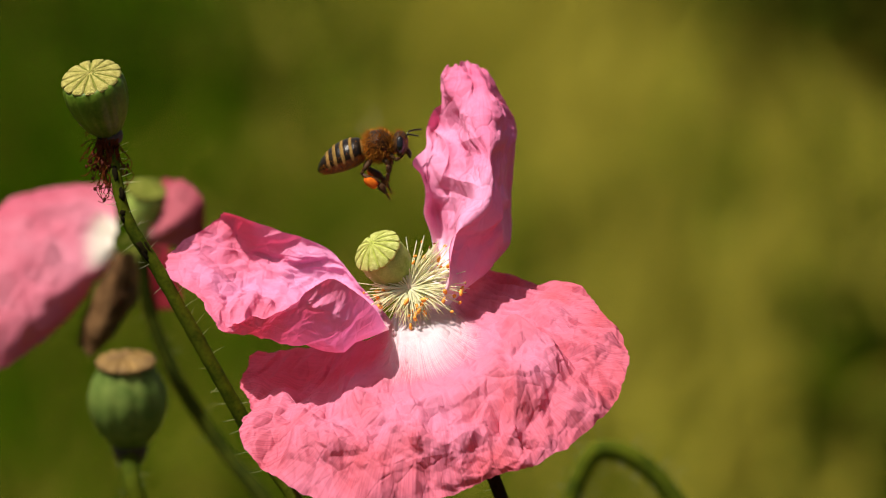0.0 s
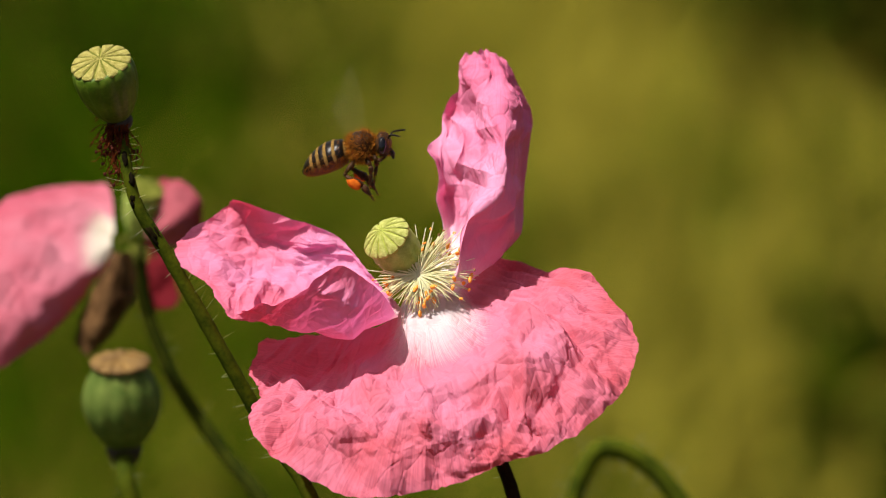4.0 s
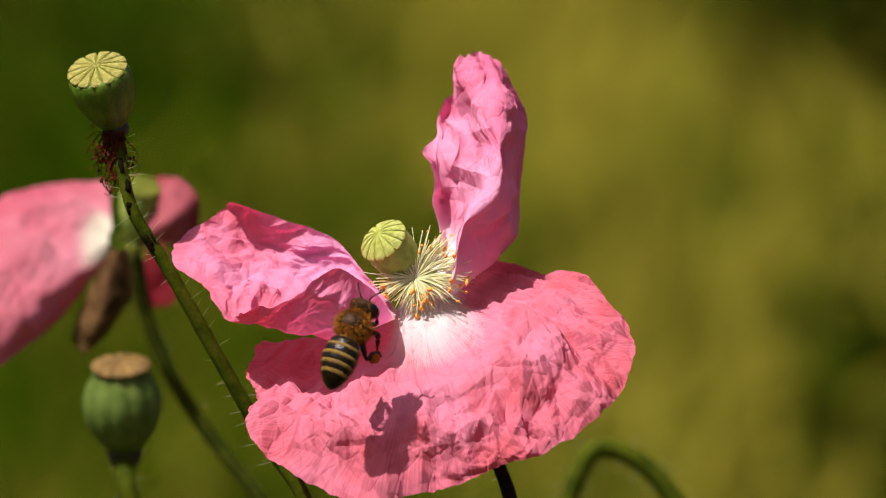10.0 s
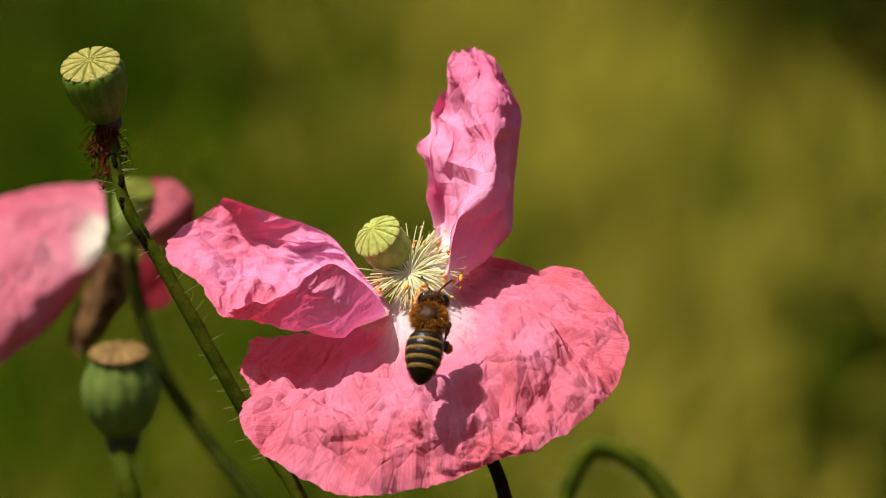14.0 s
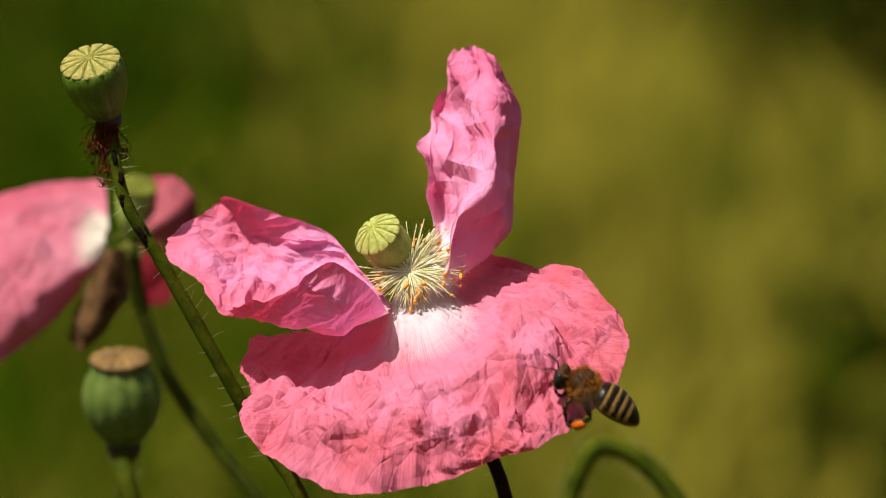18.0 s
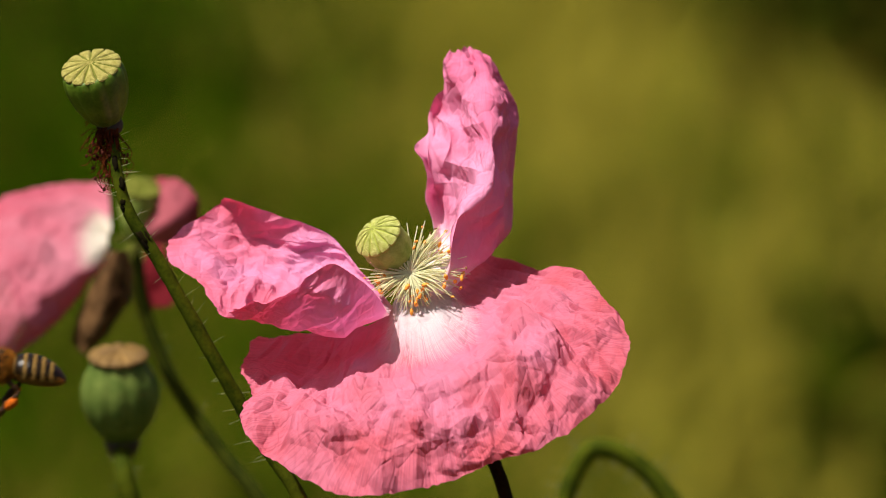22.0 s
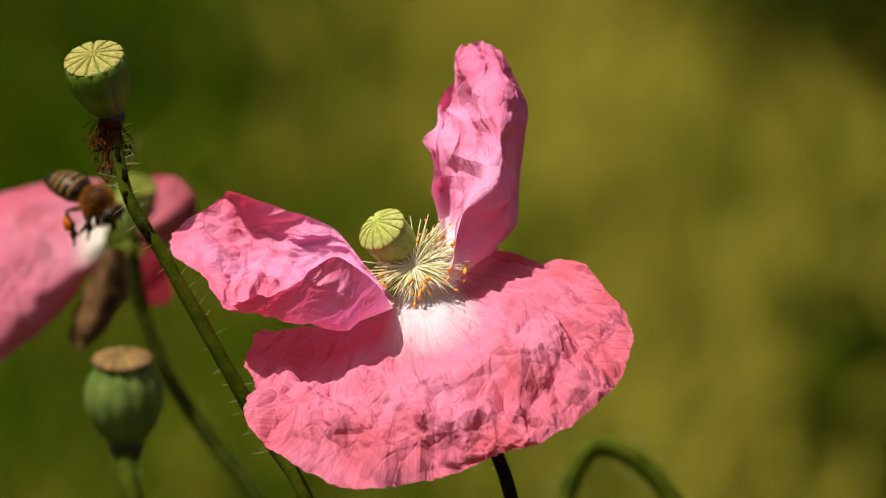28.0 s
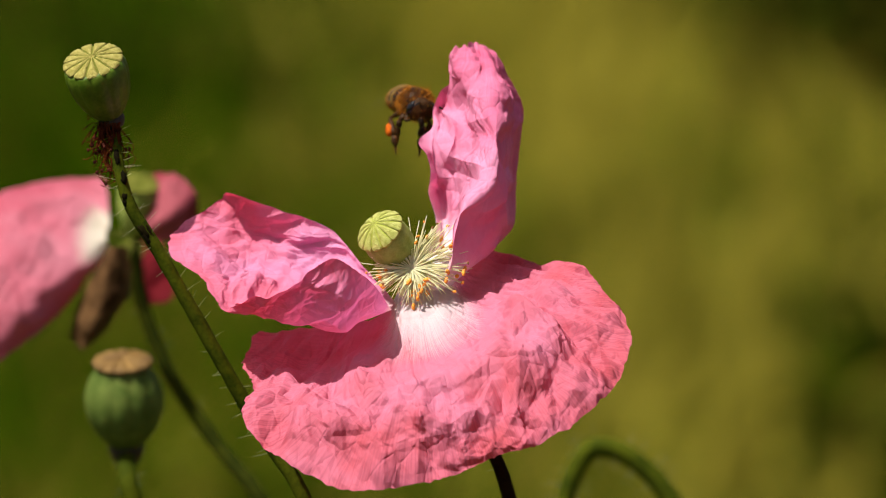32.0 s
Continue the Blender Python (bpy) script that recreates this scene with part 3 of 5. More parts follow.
right_half = [
    [(-3.0, -4.8, -4), (-2.1, -15.4, 10), (-1.8, -20.3, 15.5), (-1.4, -25.9, 18.5), (-1.0, -31.1, 20)],
    [(-2.7, -4.8, -4.5), (0.8, -14.7, 10), (4.5, -18.3, 15), (6.3, -23.7, 18.5), (8.1, -27.9, 20.5)],
    [(-2.4, -4.7, -5), (3.4, -12.9, 9), (8.9, -15.0, 14), (12.5, -20.1, 18), (15.2, -25.2, 20)],
    [(-2.1, -4.7, -6), (4.9, -10.9, 6), (11.5, -11.7, 11), (17.7, -15.4, 15), (22.7, -19.3, 16)],
    [(-1.8, -4.5, -7), (5.3, -9.4, 4), (12.3, -8.7, 7), (18.9, -11.0, 10), (25.2, -12.6, 11)],
    [(-1.6, -4.4, -8), (4.9, -8.3, 1), (10.9, -6.6, 2), (16.5, -6.3, 2), (22.8, -8.0, 3)],
    [(-1.4, -4.1, -9), (3.8, -7.4, -2), (8.7, -5.3, -3), (13.2, -3.8, -5), (18.6, -2.8, -4)],
    [(-1.2, -3.8, -10), (3.3, -6.8, -5), (6.5, -4.4, -8), (10.2, -3.1, -10), (14.6, -3.5, -10)],
    [(-1.1, -2.9, -12), (2.1, -4.4, -9), (4.2, -2.3, -13), (7.0, -1.1, -16), (9.2, -1.9, -18)]]
front_creases = [
    (-2.1, -19.2, 5.0, -16.4, 0.9), (4.9, -16.4, 9.1, -14.5, 0.8), (8.9, -14.7, 13.3, -18.7, 0.35), (8.9, -11.0, 16.7, -8.4, 0.6),
    (7.4, -5.8, 16.3, -8.9, -0.6), (15.9, -8.8, 20.5, -14.7, -0.9), (20.0, -13.9, 23.3, -18.7, -0.9), (15.2, -25.4, 12.2, -14.7, 0.8),
    (-2.7, -31.6, -2.0, -20.6, 0.9), (-2.4, -22.9, 1.3, -24.4, 0.8), (1.3, -24.4, 5.6, -22.6, 0.8), (-20.3, -21.2, -13.4, -25.1, 0.9),
    (-20.9, -27.6, -19.0, -20.2, -0.7), (-12.2, -16.3, -6.2, -15.4, 0.5), (-10.6, -20.2, -1.8, -19.2, 0.5), (-13.6, -19.1, -9.0, -18.2, 0.7)]
rim_creases = [
    (-12.6, -31.7, -13.7, -24.2, 0.5), (-6.9, -31.7, -7.5, -22.7, 0.5), (4.3, -28.7, 2.3, -20.9, 0.6), (7.8, -27.3, 6.2, -20.7, 0.6),
    (-23.1, -19.0, -18.7, -17.7, 0.6), (11.1, -19.0, 17.0, -16.7, 0.45), (16.6, -19.4, 21.0, -20.9, 0.6), (-16.5, -30.1, -17.6, -24.2, 0.5),
    (-9.5, -26.4, -10.0, -22.0, 0.4), (11.5, -26.4, 10.4, -21.2, 0.5), (10.0, -8.7, 16.6, -5.8, 0.5), (20.3, -11.7, 24.0, -9.5, 0.6),
    (-24.5, -23.4, -19.4, -21.6, 0.5), (-6.2, -22.3, -1.0, -21.2, 0.4)]
front_petal = petal("petal", left_half + right_half, PETAL, flower,
                    "wide drooping coral-pink front petal with a white base", 300, 640, 1.2, 0.12, 1.0, 0.4, 1.0, 0.6, front_creases + rim_creases)
far_wall = [
    [(-5.9, -7.8, -5), (-9.9, -3.2, -5.5), (-14.6, 1.8, -9), (-21.4, 4.4, -10), (-27.8, 6.4, -9)],
    [(-5.9, -7.9, -5), (-10.2, -3.7, -6), (-15.1, 0.5, -10), (-23.0, 2.8, -12), (-29.1, 5.4, -11)],
    [(-5.8, -8.1, -4), (-10.8, -4.4, -6), (-16.9, -1.1, -11), (-25.2, 0.8, -13), (-33.1, 3.0, -11)],
    [(-5.8, -8.2, -3), (-11.5, -5.9, -5), (-18.4, -3.7, -9), (-26.7, -1.8, -10), (-35.8, -0.1, -7)],
    [(-5.9, -8.4, -2), (-11.9, -7.8, -4), (-18.7, -6.3, -6), (-25.8, -4.4, -6), (-33.5, -3.4, -3)]]
near_wall = [
    [(-6.0, -8.6, -1), (-12.3, -9.6, -2), (-19.4, -8.5, -2), (-25.7, -7.0, -1), (-30.6, -5.7, 0)],
    [(-6.1, -8.9, 0), (-13.0, -11.4, 2), (-19.6, -10.6, 3), (-24.8, -9.9, 3), (-28.3, -9.4, 3)],
    [(-6.1, -9.0, 2), (-11.4, -8.4, 9), (-17.3, -7.9, 10), (-22.5, -8.5, 7), (-27.6, -9.1, 4)],
    [(-6.1, -8.9, 3), (-9.5, -4.6, 12), (-13.9, -2.2, 15), (-19.4, -5.7, 13), (-25.5, -7.7, 7)]]
side_creases = [
    (-32.8, 2.7, -24.5, -2.5, 0.7), (-24.5, -2.5, -19.8, -3.7, 0.8), (-33.5, -2.2, -27.2, -6.0, 0.7), (-27.2, -6.0, -24.8, -7.4, 0.8),
    (-24.8, -4.8, -21.8, -6.8, 0.7), (-29.0, 1.2, -22.3, 2.2, 0.6), (-12.2, -11.1, -12.8, -3.7, 0.7), (-16.7, -4.8, -10.7, -6.5, 0.6),
    (-13.7, -10.2, -7.0, -7.8, 0.6), (-19.7, -8.9, -17.8, -4.4, 0.5), (-30.9, -2.9, -24.9, -2.2, 0.5), (-20.4, 0.1, -14.5, 0.8, 0.5)]
side_petal = petal("petal", far_wall + near_wall, PETAL_SIDE, flower, "mauve-pink side petal folded over itself", 260, 340, 0.95, 0.25, 5.0, 0.4, 0.9, 0.3, side_creases)
lit_face = [
    [(-3.3, -4.8, -6.2), (-0.1, 1.6, -8.7), (-1.4, 7.2, -9.9), (-1.7, 9.9, -10.0), (-2.4, 13.3, -10.3), (-0.6, 15.3, -13.2), (-0.5, 17.7, -15.1), (0.5, 20.4, -15.1), (2.3, 21.9, -15.7), (2.6, 24.3, -15.7), (2.7, 26.3, -15.5)],
    [(-3.1, -4.7, -5.2), (0.8, 1.2, -10.6), (0.3, 7.6, -13.1), (0.3, 12.9, -11.2), (1.2, 17.1, -16.9), (3.1, 21.7, -14.7), (3.3, 25.8, -15.3)],
    [(-2.8, -4.8, -4.2), (1.8, 0.8, -8.4), (2.6, 7.2, -9.9), (3.5, 12.5, -10.1), (3.9, 17.1, -12.8), (4.6, 21.2, -11.5), (4.2, 26.3, -14.5)],
    [(-2.5, -5.0, -3.1), (2.1, 0.1, -5.1), (4.0, 6.8, -4.8), (5.8, 11.3, -4.6), (6.0, 16.2, -7.5), (5.9, 20.4, -10.2), (5.2, 26.8, -17.7)]]
turned_face = [
    [(-0.7, -6.3, -1.0), (1.6, -3.6, 2.4), (2.6, 2.7, 3.4), (7.2, 7.9, 0.2), (7.9, 14.3, -2.8), (7.6, 18.1, -6.3), (6.4, 26.3, -17.4)],
    [(-0.5, -6.3, -1.0), (1.9, -3.6, 2.0), (3.1, 2.6, 2.3), (7.6, 7.8, -0.8), (8.3, 14.3, -4.0), (8.0, 18.3, -7.4), (6.8, 26.1, -17.8)],
    [(0.1, -6.5, -3.0), (3.8, -4.0, -1.4), (7.2, 0.8, -3.4), (9.2, 6.8, -7.8), (9.8, 13.6, -10.5), (9.5, 19.0, -12.6), (7.9, 25.3, -17.1)],
    [(0.8, -6.7, -5.0), (5.8, -2.3, -8.1), (10.1, 2.2, -13.9), (10.6, 7.7, -16.1), (11.1, 13.0, -17.2), (11.6, 17.9, -18.1), (9.0, 23.6, -18.4)]]
upright_creases = [
    (5.3, 19.4, 2.6, 26.0, 0.9), (8.1, 17.5, 5.3, 19.4, 0.7), (1.4, 11.9, 6.6, 9.4, 0.9), (1.2, 14.7, 8.1, 16.1, 0.6),
    (3.5, 10.6, 2.1, 21.1, 0.6), (0.6, 8.0, -1.8, 12.5, 0.7), (8.1, 18.1, 6.3, 25.6, 0.7), (5.0, 3.1, 9.1, 8.3, 0.6),
    (-1.4, 9.1, 3.5, 8.3, 0.5), (4.2, 12.8, 1.2, 17.0, 0.5), (9.8, 15.1, 8.7, 21.1, 0.6), (9.1, 1.6, 7.2, 6.8, 0.5)]
upright_petal = petal("petal", lit_face + turned_face, PETAL_UP, flower, "rose-pink upright petal creased along its length", 300, 280, 0.55, 0.25, 11.0, 0.5, 0.95, 0.5, upright_creases)

AX = Vector((-0.50, 0.60, 0.62)).normalized()
POD_TOP = Vector((-7.6, 1.3, 0.6))
POD_FOOT = POD_TOP - AX * 7.6
bm = lathe(bmesh.new(), POD_FOOT, AX, [(0.0, 0.5), (0.8, 1.4), (2.2, 2.35), (4.0, 3.0), (5.6, 3.2), (6.9, 3.0), (7.4, 2.7)], 60, 13, 0.06)
pod = part("seed_pod", bm, POD_PALE, flower, "pale green ribbed seed pod")
stigma(pod, POD_TOP, AX, 3.3, 13, DISC, RAY_FRESH, 0.75)

# small dome added to close the gap where the filaments meet
part("filament_hub", blob(bmesh.new(), Vector((-3.4, -3.6, 0.0)), (0.7, 0.7, 0.8), None, 12, 8, 0.2), FILAMENT, flower)
# stamens: cream filaments set before the pod to suit the view, some still with orange anthers
rnd = random.Random(12)
FACE = Vector((-0.12, 0.30, 0.95)).normalized()
HEART = Vector((-3.4, -3.6, 0.6))
turn = frame_of(FACE)
for k in range(360):
    a = 2 * math.pi * (k + rnd.random()) / 360
    rim = HEART + turn @ Vector((0.28 * math.cos(a), 0.28 * math.sin(a), rnd.uniform(-0.4, 0.2)))
    out = turn @ Vector((math.cos(a), math.sin(a), 0))
    spread, ln = rnd.uniform(0.3, 1.2), rnd.triangular(2.8, 6.6, 4.8)
    d = (FACE * (1.1 - spread) * 0.45 + out * (0.5 + spread)).normalized()
    ln *= 1.0 + 0.35 * max(0.0, d.x * 0.6 + d.y * 0.8)
    if d.x < 0.2 and d.y > 0.1 and rnd.random() < 0.85:
        continue
    ln *= 0.72 if d.y < -0.4 else 1.0
    if d.z < -0.25:
        d.z = -0.25
    droop = Vector((0, -1, -0.6)) * ln * rnd.uniform(0, 0.2) + turn @ Vector((rnd.gauss(0, .55), rnd.gauss(0, .55), 0))
    tip = rim + d * ln + droop
    bm = tube(bmesh.new(), spline([rim, rim + d * ln * 0.5 + droop * 0.15, tip], 6), [0.085, 0.075, 0.05], 5)
    fil = part("filament", bm, FILAMENT, flower)
    if rnd.random() < (0.2 if tip.x > POD_FOOT.x + 0.5 else 0.12):
        old = rnd.random() < 0.15
        bm = bmesh.new()
        sz = rnd.uniform(0.22, 0.36) if old else rnd.uniform(0.34, 0.6)
        blob(bm, tip, (sz * 0.5, sz * 0.5, sz * 0.9), frame_of((rnd.gauss(0, 1), rnd.gauss(0, 1), rnd.gauss(0, 1))), 8, 6, 0.35, k)
        part("anther", bm, ANTHER_OLD if old else ANTHER, fil, "" if old else "orange pollen-laden anther")
G = to_ground(FB, 60, 60)
fs, fpath = stem(flower, [POD_FOOT - AX * 0.2, (-1.1, -9.0, -9), (3.9, -21.1, -15), (8.8, -31.7, -14), G.lerp(Vector(FB), 0.6) + Vector((6, 0, 0)), G],
                 [1.0, 0.85, 0.85, 0.95, 1.3, 1.7], STEM_DARK)
hairs(fs, fpath, 0.85, 16, 1.6, 4, lo=0.3, hi=0.72)

# ---- the ripe pod on its bristly stem ----
PB = (-18.0, -33.1, -9)
ripe = thing("poppy_pod", base_of(PB, 90, 40), "ripe green poppy pod with straw-coloured cap on hairy stem", "seed pod", "poppy pods")
AX2 = Vector((-0.20, 0.80, 0.56)).normalized()
TOP2 = Vector((-45.5, 24.2, -2))
prof = [(-9.6, 0.9), (-9.2, 1.5), (-8.4, 2.25), (-7.0, 3.1), (-5.2, 3.75), (-3.4, 4.1), (-1.8, 4.2), (-0.8, 4.1), (-0.35, 3.9)]
AXB = Vector((-0.26, 0.86, 0.43)).normalized()   # the pod leans apart from its cap, to catch sun and fit the view
bm = lathe(bmesh.new(), TOP2, AXB, [(0.9 * h, r) for h, r in prof], 96, 12, 0.05)
body2 = part("seed_pod", bm, POD, ripe, "glossy green ribbed seed pod")
stigma(body2, TOP2, AX2, 3.95, 13, DISC_DRY, RAY)
SPOT = Vector((-48.3, 21.4, -1.2))
part("dark_spot", blob(bmesh.new(), SPOT, (0.22, 0.28, 0.2), None, 8, 6, 0.3), COLLAR, body2)
NECK = TOP2 - AXB * 8.6
bm = lathe(bmesh.new(), NECK, AX2, [(-1.3, 1.1), (-0.9, 1.6), (-0.3, 1.8), (0.4, 1.7), (1.0, 1.2)], 24)
part("collar", bm, COLLAR, ripe, "black-brown dried collar under the pod")
S1 = NECK - AX2 * 0.6
G2 = to_ground(PB, 90, 40)
rs, rpath = stem(ripe, [S1, (-42.3, 11.3, -4), (-40.9, 5.7, -4), (-36.9, -1.0, -5), (-29.5, -14.1, -7), (-23.6, -24.6, -9), PB,
                        G2.lerp(Vector(PB), 0.6) + Vector((10, 0, 0)), G2], [0.8, 0.78, 0.85, 0.92, 0.95, 0.98, 1.0, 1.4, 1.8], STEM, 120, 16, 0.12)
hairs(rs, rpath, 0.9, 46, 2.2, 9, lo=0.03, hi=0.72)
# dark blotches where sap has dried on the stem
rnd = random.Random(5)
for k in range(9):
    f = rnd.betavariate(1.6, 2.4) * 30 + 12
    i = int(f)
    p = rpath[i].lerp(rpath[i + 1], f - i)
    d = (rpath[i + 1] - rpath[i]).normalized()
    o = d.cross(Vector((rnd.gauss(0, 0.7), rnd.gauss(0, 0.7), 1))).normalized()
    o = (o * rnd.uniform(-0.8, 0.8) + Vector((0, 0, 1))).normalized()
    bm = blob(bmesh.new(), p + o * 0.72, (rnd.uniform(0.28, 0.42), rnd.uniform(0.28, 0.42), rnd.uniform(0.4, 1.3)), frame_of(d), 10, 8, 0.5, k)
    part("sap_blotch", bm, STEM_DARK, rs)
# withered stamens hanging from the collar
for k in range(80):
    p = NECK + Vector((rnd.uniform(-1.6, 1.3), rnd.uniform(-1.0, -0.2), rnd.uniform(0.6, 1.6)))
    ln = rnd.uniform(1.6, 6.6) if k % 4 else rnd.uniform(6.0, 8.5)
    drop = Vector((rnd.gauss(-0.1, 0.45) + 0.10 * ln, -ln, rnd.gauss(0.4, 0.3)))
    if k % 5 == 0:   # a tuft that sticks out to one side
        drop = Vector((rnd.uniform(-2.6, -1.2), -rnd.uniform(2.6, 4.6), rnd.uniform(0.2, 1.0)))
    q = p + drop
    curl = Vector((rnd.gauss(-0.3, 0.5), rnd.gauss(0.1, 0.4), rnd.gauss(0, 0.3)))
    pts = [p, p + drop * 0.4 + Vector((rnd.gauss(0, 0.35), 0, rnd.gauss(0, 0.3))), p + drop * 0.8 + Vector((rnd.gauss(0, 0.5), 0, 0)), q, q + curl]
    fil = part("withered_filament", tube(bmesh.new(), spline(pts, 12), [0.09, 0.07, 0.06, 0.05], 5), WITHER, ripe)
    if rnd.random() < 0.45:
        part("withered_anther", blob(bmesh.new(), pts[-1], (0.2, 0.3, 0.18), None, 8, 6, 0.6, k), WITHER_RED, fil)
for k in range(7):   # stray fine threads
    p = NECK + Vector((-0.9, -0.2 * k, 0.5))
    q = p + Vector((rnd.uniform(-4.5, -1.5), rnd.uniform(-3, 2.5), 0))
    part("withered_filament", tube(bmesh.new(), spline([p, p.lerp(q, 0.5) + Vector((0, 0.8, 0)), q], 8), [0.06, 0.05, 0.09], 4), WITHER, ripe)

# ---- the second pod, farther back ----
QB = (-44.0, -36.8, -75.6)
pod2 = thing("poppy_pod", base_of(QB, 10, 40), "rounded green poppy pod with a flat brown cap", "seed pod", "poppy pods")
AX3 = Vector((-0.03, 0.93, 0.36)).normalized()
TOP3 = Vector((-45.9, -16.1, -75.6))
prof = [(-13.4, 1.0), (-13.0, 1.8), (-11.8, 3.2), (-9.8, 4.6), (-7.2, 5.5), (-4.8, 5.6), (-2.6, 4.9), (-1.0, 4.0), (-0.2, 3.7)]
body3 = part("seed_pod", lathe(bmesh.new(), TOP3, AX3, prof, 72, 12, 0.05), POD_BLUE, pod2, "olive-green ribbed seed pod")
stigma(body3, TOP3, AX3, 4.2, 12, DISC_BROWN, DISC_BROWN)
N3 = TOP3 - AX3 * 13.4
part("collar", lathe(bmesh.new(), N3, AX3, [(-2.2, 1.5), (-1.2, 2.2), (0, 2.6), (1.0, 2.6), (1.6, 2.2)], 24), COLLAR, pod2, "black dried collar")
G3 = to_ground(QB, 10, 40)
s3, p3 = stem(pod2, [N3, (-45.1, -32.8, -75.6), QB, G3.lerp(Vector(QB), 0.5), G3], [1.25, 1.35, 1.4, 1.7, 2.0], STEM)
hairs(s3, p3, 1.2, 6, 2.0, 31, lo=0.02, hi=0.4)

# ---- the fading poppy behind ----
RB = (-25.9, -37.8, -103.7)
fading = thing("pink_poppy", base_of(RB, 60, 60), "fading pink poppy with drooping petals and a bare pod", "flower", "poppies")
AX4 = Vector((0.12, 0.86, 0.5)).normalized()
TOP4 = Vector((-44.0, 9.3, -103.7))
body4 = part("seed_pod", lathe(bmesh.new(), TOP4, AX4, [(-8.5, 1.3), (-7.5, 2.0), (-5, 2.7), (-2, 3.0), (-0.6, 2.8), (-0.2, 2.5)], 40, 12, 0.05),
             POD_PALE, fading, "pale green seed pod")
stigma(body4, TOP4, AX4, 3.0, 12, DISC_DRY, DISC_DRY)
big = [
    [(-48.5, 3.0, -106), (-48.8, 5.9, -108), (-49.1, 8.4, -110), (-49.8, 10.2, -112)],
    [(-48.9, 2.7, -107), (-51.6, 6.7, -109), (-54.7, 8.8, -112), (-57.3, 9.9, -114)],
    [(-49.0, 2.4, -106), (-53.9, 4.2, -104), (-59.6, 6.0, -104), (-65.5, 7.1, -106)],
    [(-48.9, 1.9, -104), (-54.4, 0.1, -98), (-60.7, -1.1, -94), (-68.0, -4.0, -92)],
    [(-48.9, 1.3, -103), (-53.4, -3.2, -95), (-59.7, -8.5, -90), (-65.4, -16.6, -90)],
    [(-48.7, 0.7, -103), (-51.1, -3.2, -98), (-54.9, -8.1, -95), (-60.2, -13.8, -92)],
    [(-48.5, 0.2, -104), (-49.5, -1.6, -102), (-51.9, -4.4, -100), (-54.2, -8.1, -98)]]
petal("petal", big, PETAL_BACK, fading, "broad pale pink petal drooping from the pod", 50, 60, 0.5, 0.3, 21.0)
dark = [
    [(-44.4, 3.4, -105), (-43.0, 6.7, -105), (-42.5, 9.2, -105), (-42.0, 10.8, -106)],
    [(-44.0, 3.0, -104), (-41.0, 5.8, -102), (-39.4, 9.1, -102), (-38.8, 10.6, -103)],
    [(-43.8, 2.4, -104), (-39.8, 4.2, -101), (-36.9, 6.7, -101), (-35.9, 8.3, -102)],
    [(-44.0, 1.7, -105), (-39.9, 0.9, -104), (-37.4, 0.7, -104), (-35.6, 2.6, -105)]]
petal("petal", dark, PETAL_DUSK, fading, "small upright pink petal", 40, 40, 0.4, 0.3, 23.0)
# back petal, darkened by its colour to stand in for shade
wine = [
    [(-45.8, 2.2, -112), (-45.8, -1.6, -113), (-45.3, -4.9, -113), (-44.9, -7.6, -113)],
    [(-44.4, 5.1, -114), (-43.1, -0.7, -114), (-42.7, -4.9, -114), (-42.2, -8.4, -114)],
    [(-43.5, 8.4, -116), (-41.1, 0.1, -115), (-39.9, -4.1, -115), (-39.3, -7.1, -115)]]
petal("petal", wine, PETAL_DARK, fading, "petal behind the pod, its shade coloured in as wine red", 40, 40, 0.4, 0.3, 25.0)
husk = [
    [(-48.3, 0.1, -98), (-50.7, -4.0, -97), (-52.7, -8.1, -97), (-54.0, -13.0, -97)],
    [(-47.3, 0.1, -94), (-48.4, -4.8, -93), (-50.1, -9.7, -93), (-51.8, -14.8, -94)],
    [(-46.5, 0.1, -95), (-46.5, -4.8, -95), (-47.7, -8.9, -95), (-49.7, -13.2, -96)],
    [(-45.8, 0.1, -99), (-45.1, -3.2, -100), (-45.8, -7.3, -100), (-47.4, -9.9, -100)]]
petal("dried_petal", husk, DRIED, fading, "brown shrivelled petal hanging down", 40, 30, 0.7, 0.5, 27.0)
F4 = TOP4 - AX4 * 8.4
for k in range(26):
    a = rnd.uniform(0, 6.28)
    d = frame_of(AX4) @ Vector((math.cos(a), math.sin(a), 0.1))
    if d.z > -0.3:
        part("filament", tube(bmesh.new(), [F4 + d, F4 + d * 3.4 + Vector((-1.0, -0.6, 0.5)), F4 + d * 5.0 + Vector((-2.2, -1.6, 0.8))], [0.16, 0.13, 0.12], 5), DISC_DRY, fading)
G4 = to_ground(RB, 60, 60)
s4, p4 = stem(fading, [F4, (-44.3, -6.5, -107.4), (-40.0, -18.1, -107.4), (-32.9, -28.8, -106.1), RB, G4.lerp(Vector(RB), 0.55), G4], [1.1, 1.05, 1.05, 1.1, 1.2, 1.5, 1.9], STEM_BACK)
hairs(s4, p4, 1.1, 8, 2.0, 33, lo=0.05, hi=0.5)

# ---- the nodding bud on its hooked stalk ----
LB = (35.1, -38.2, -115.9)
bud = thing("poppy_bud", base_of(LB, 40, 40), "nodding green poppy bud on a hooked hairy stalk", "bud")
G5 = to_ground(LB, 40, 40)
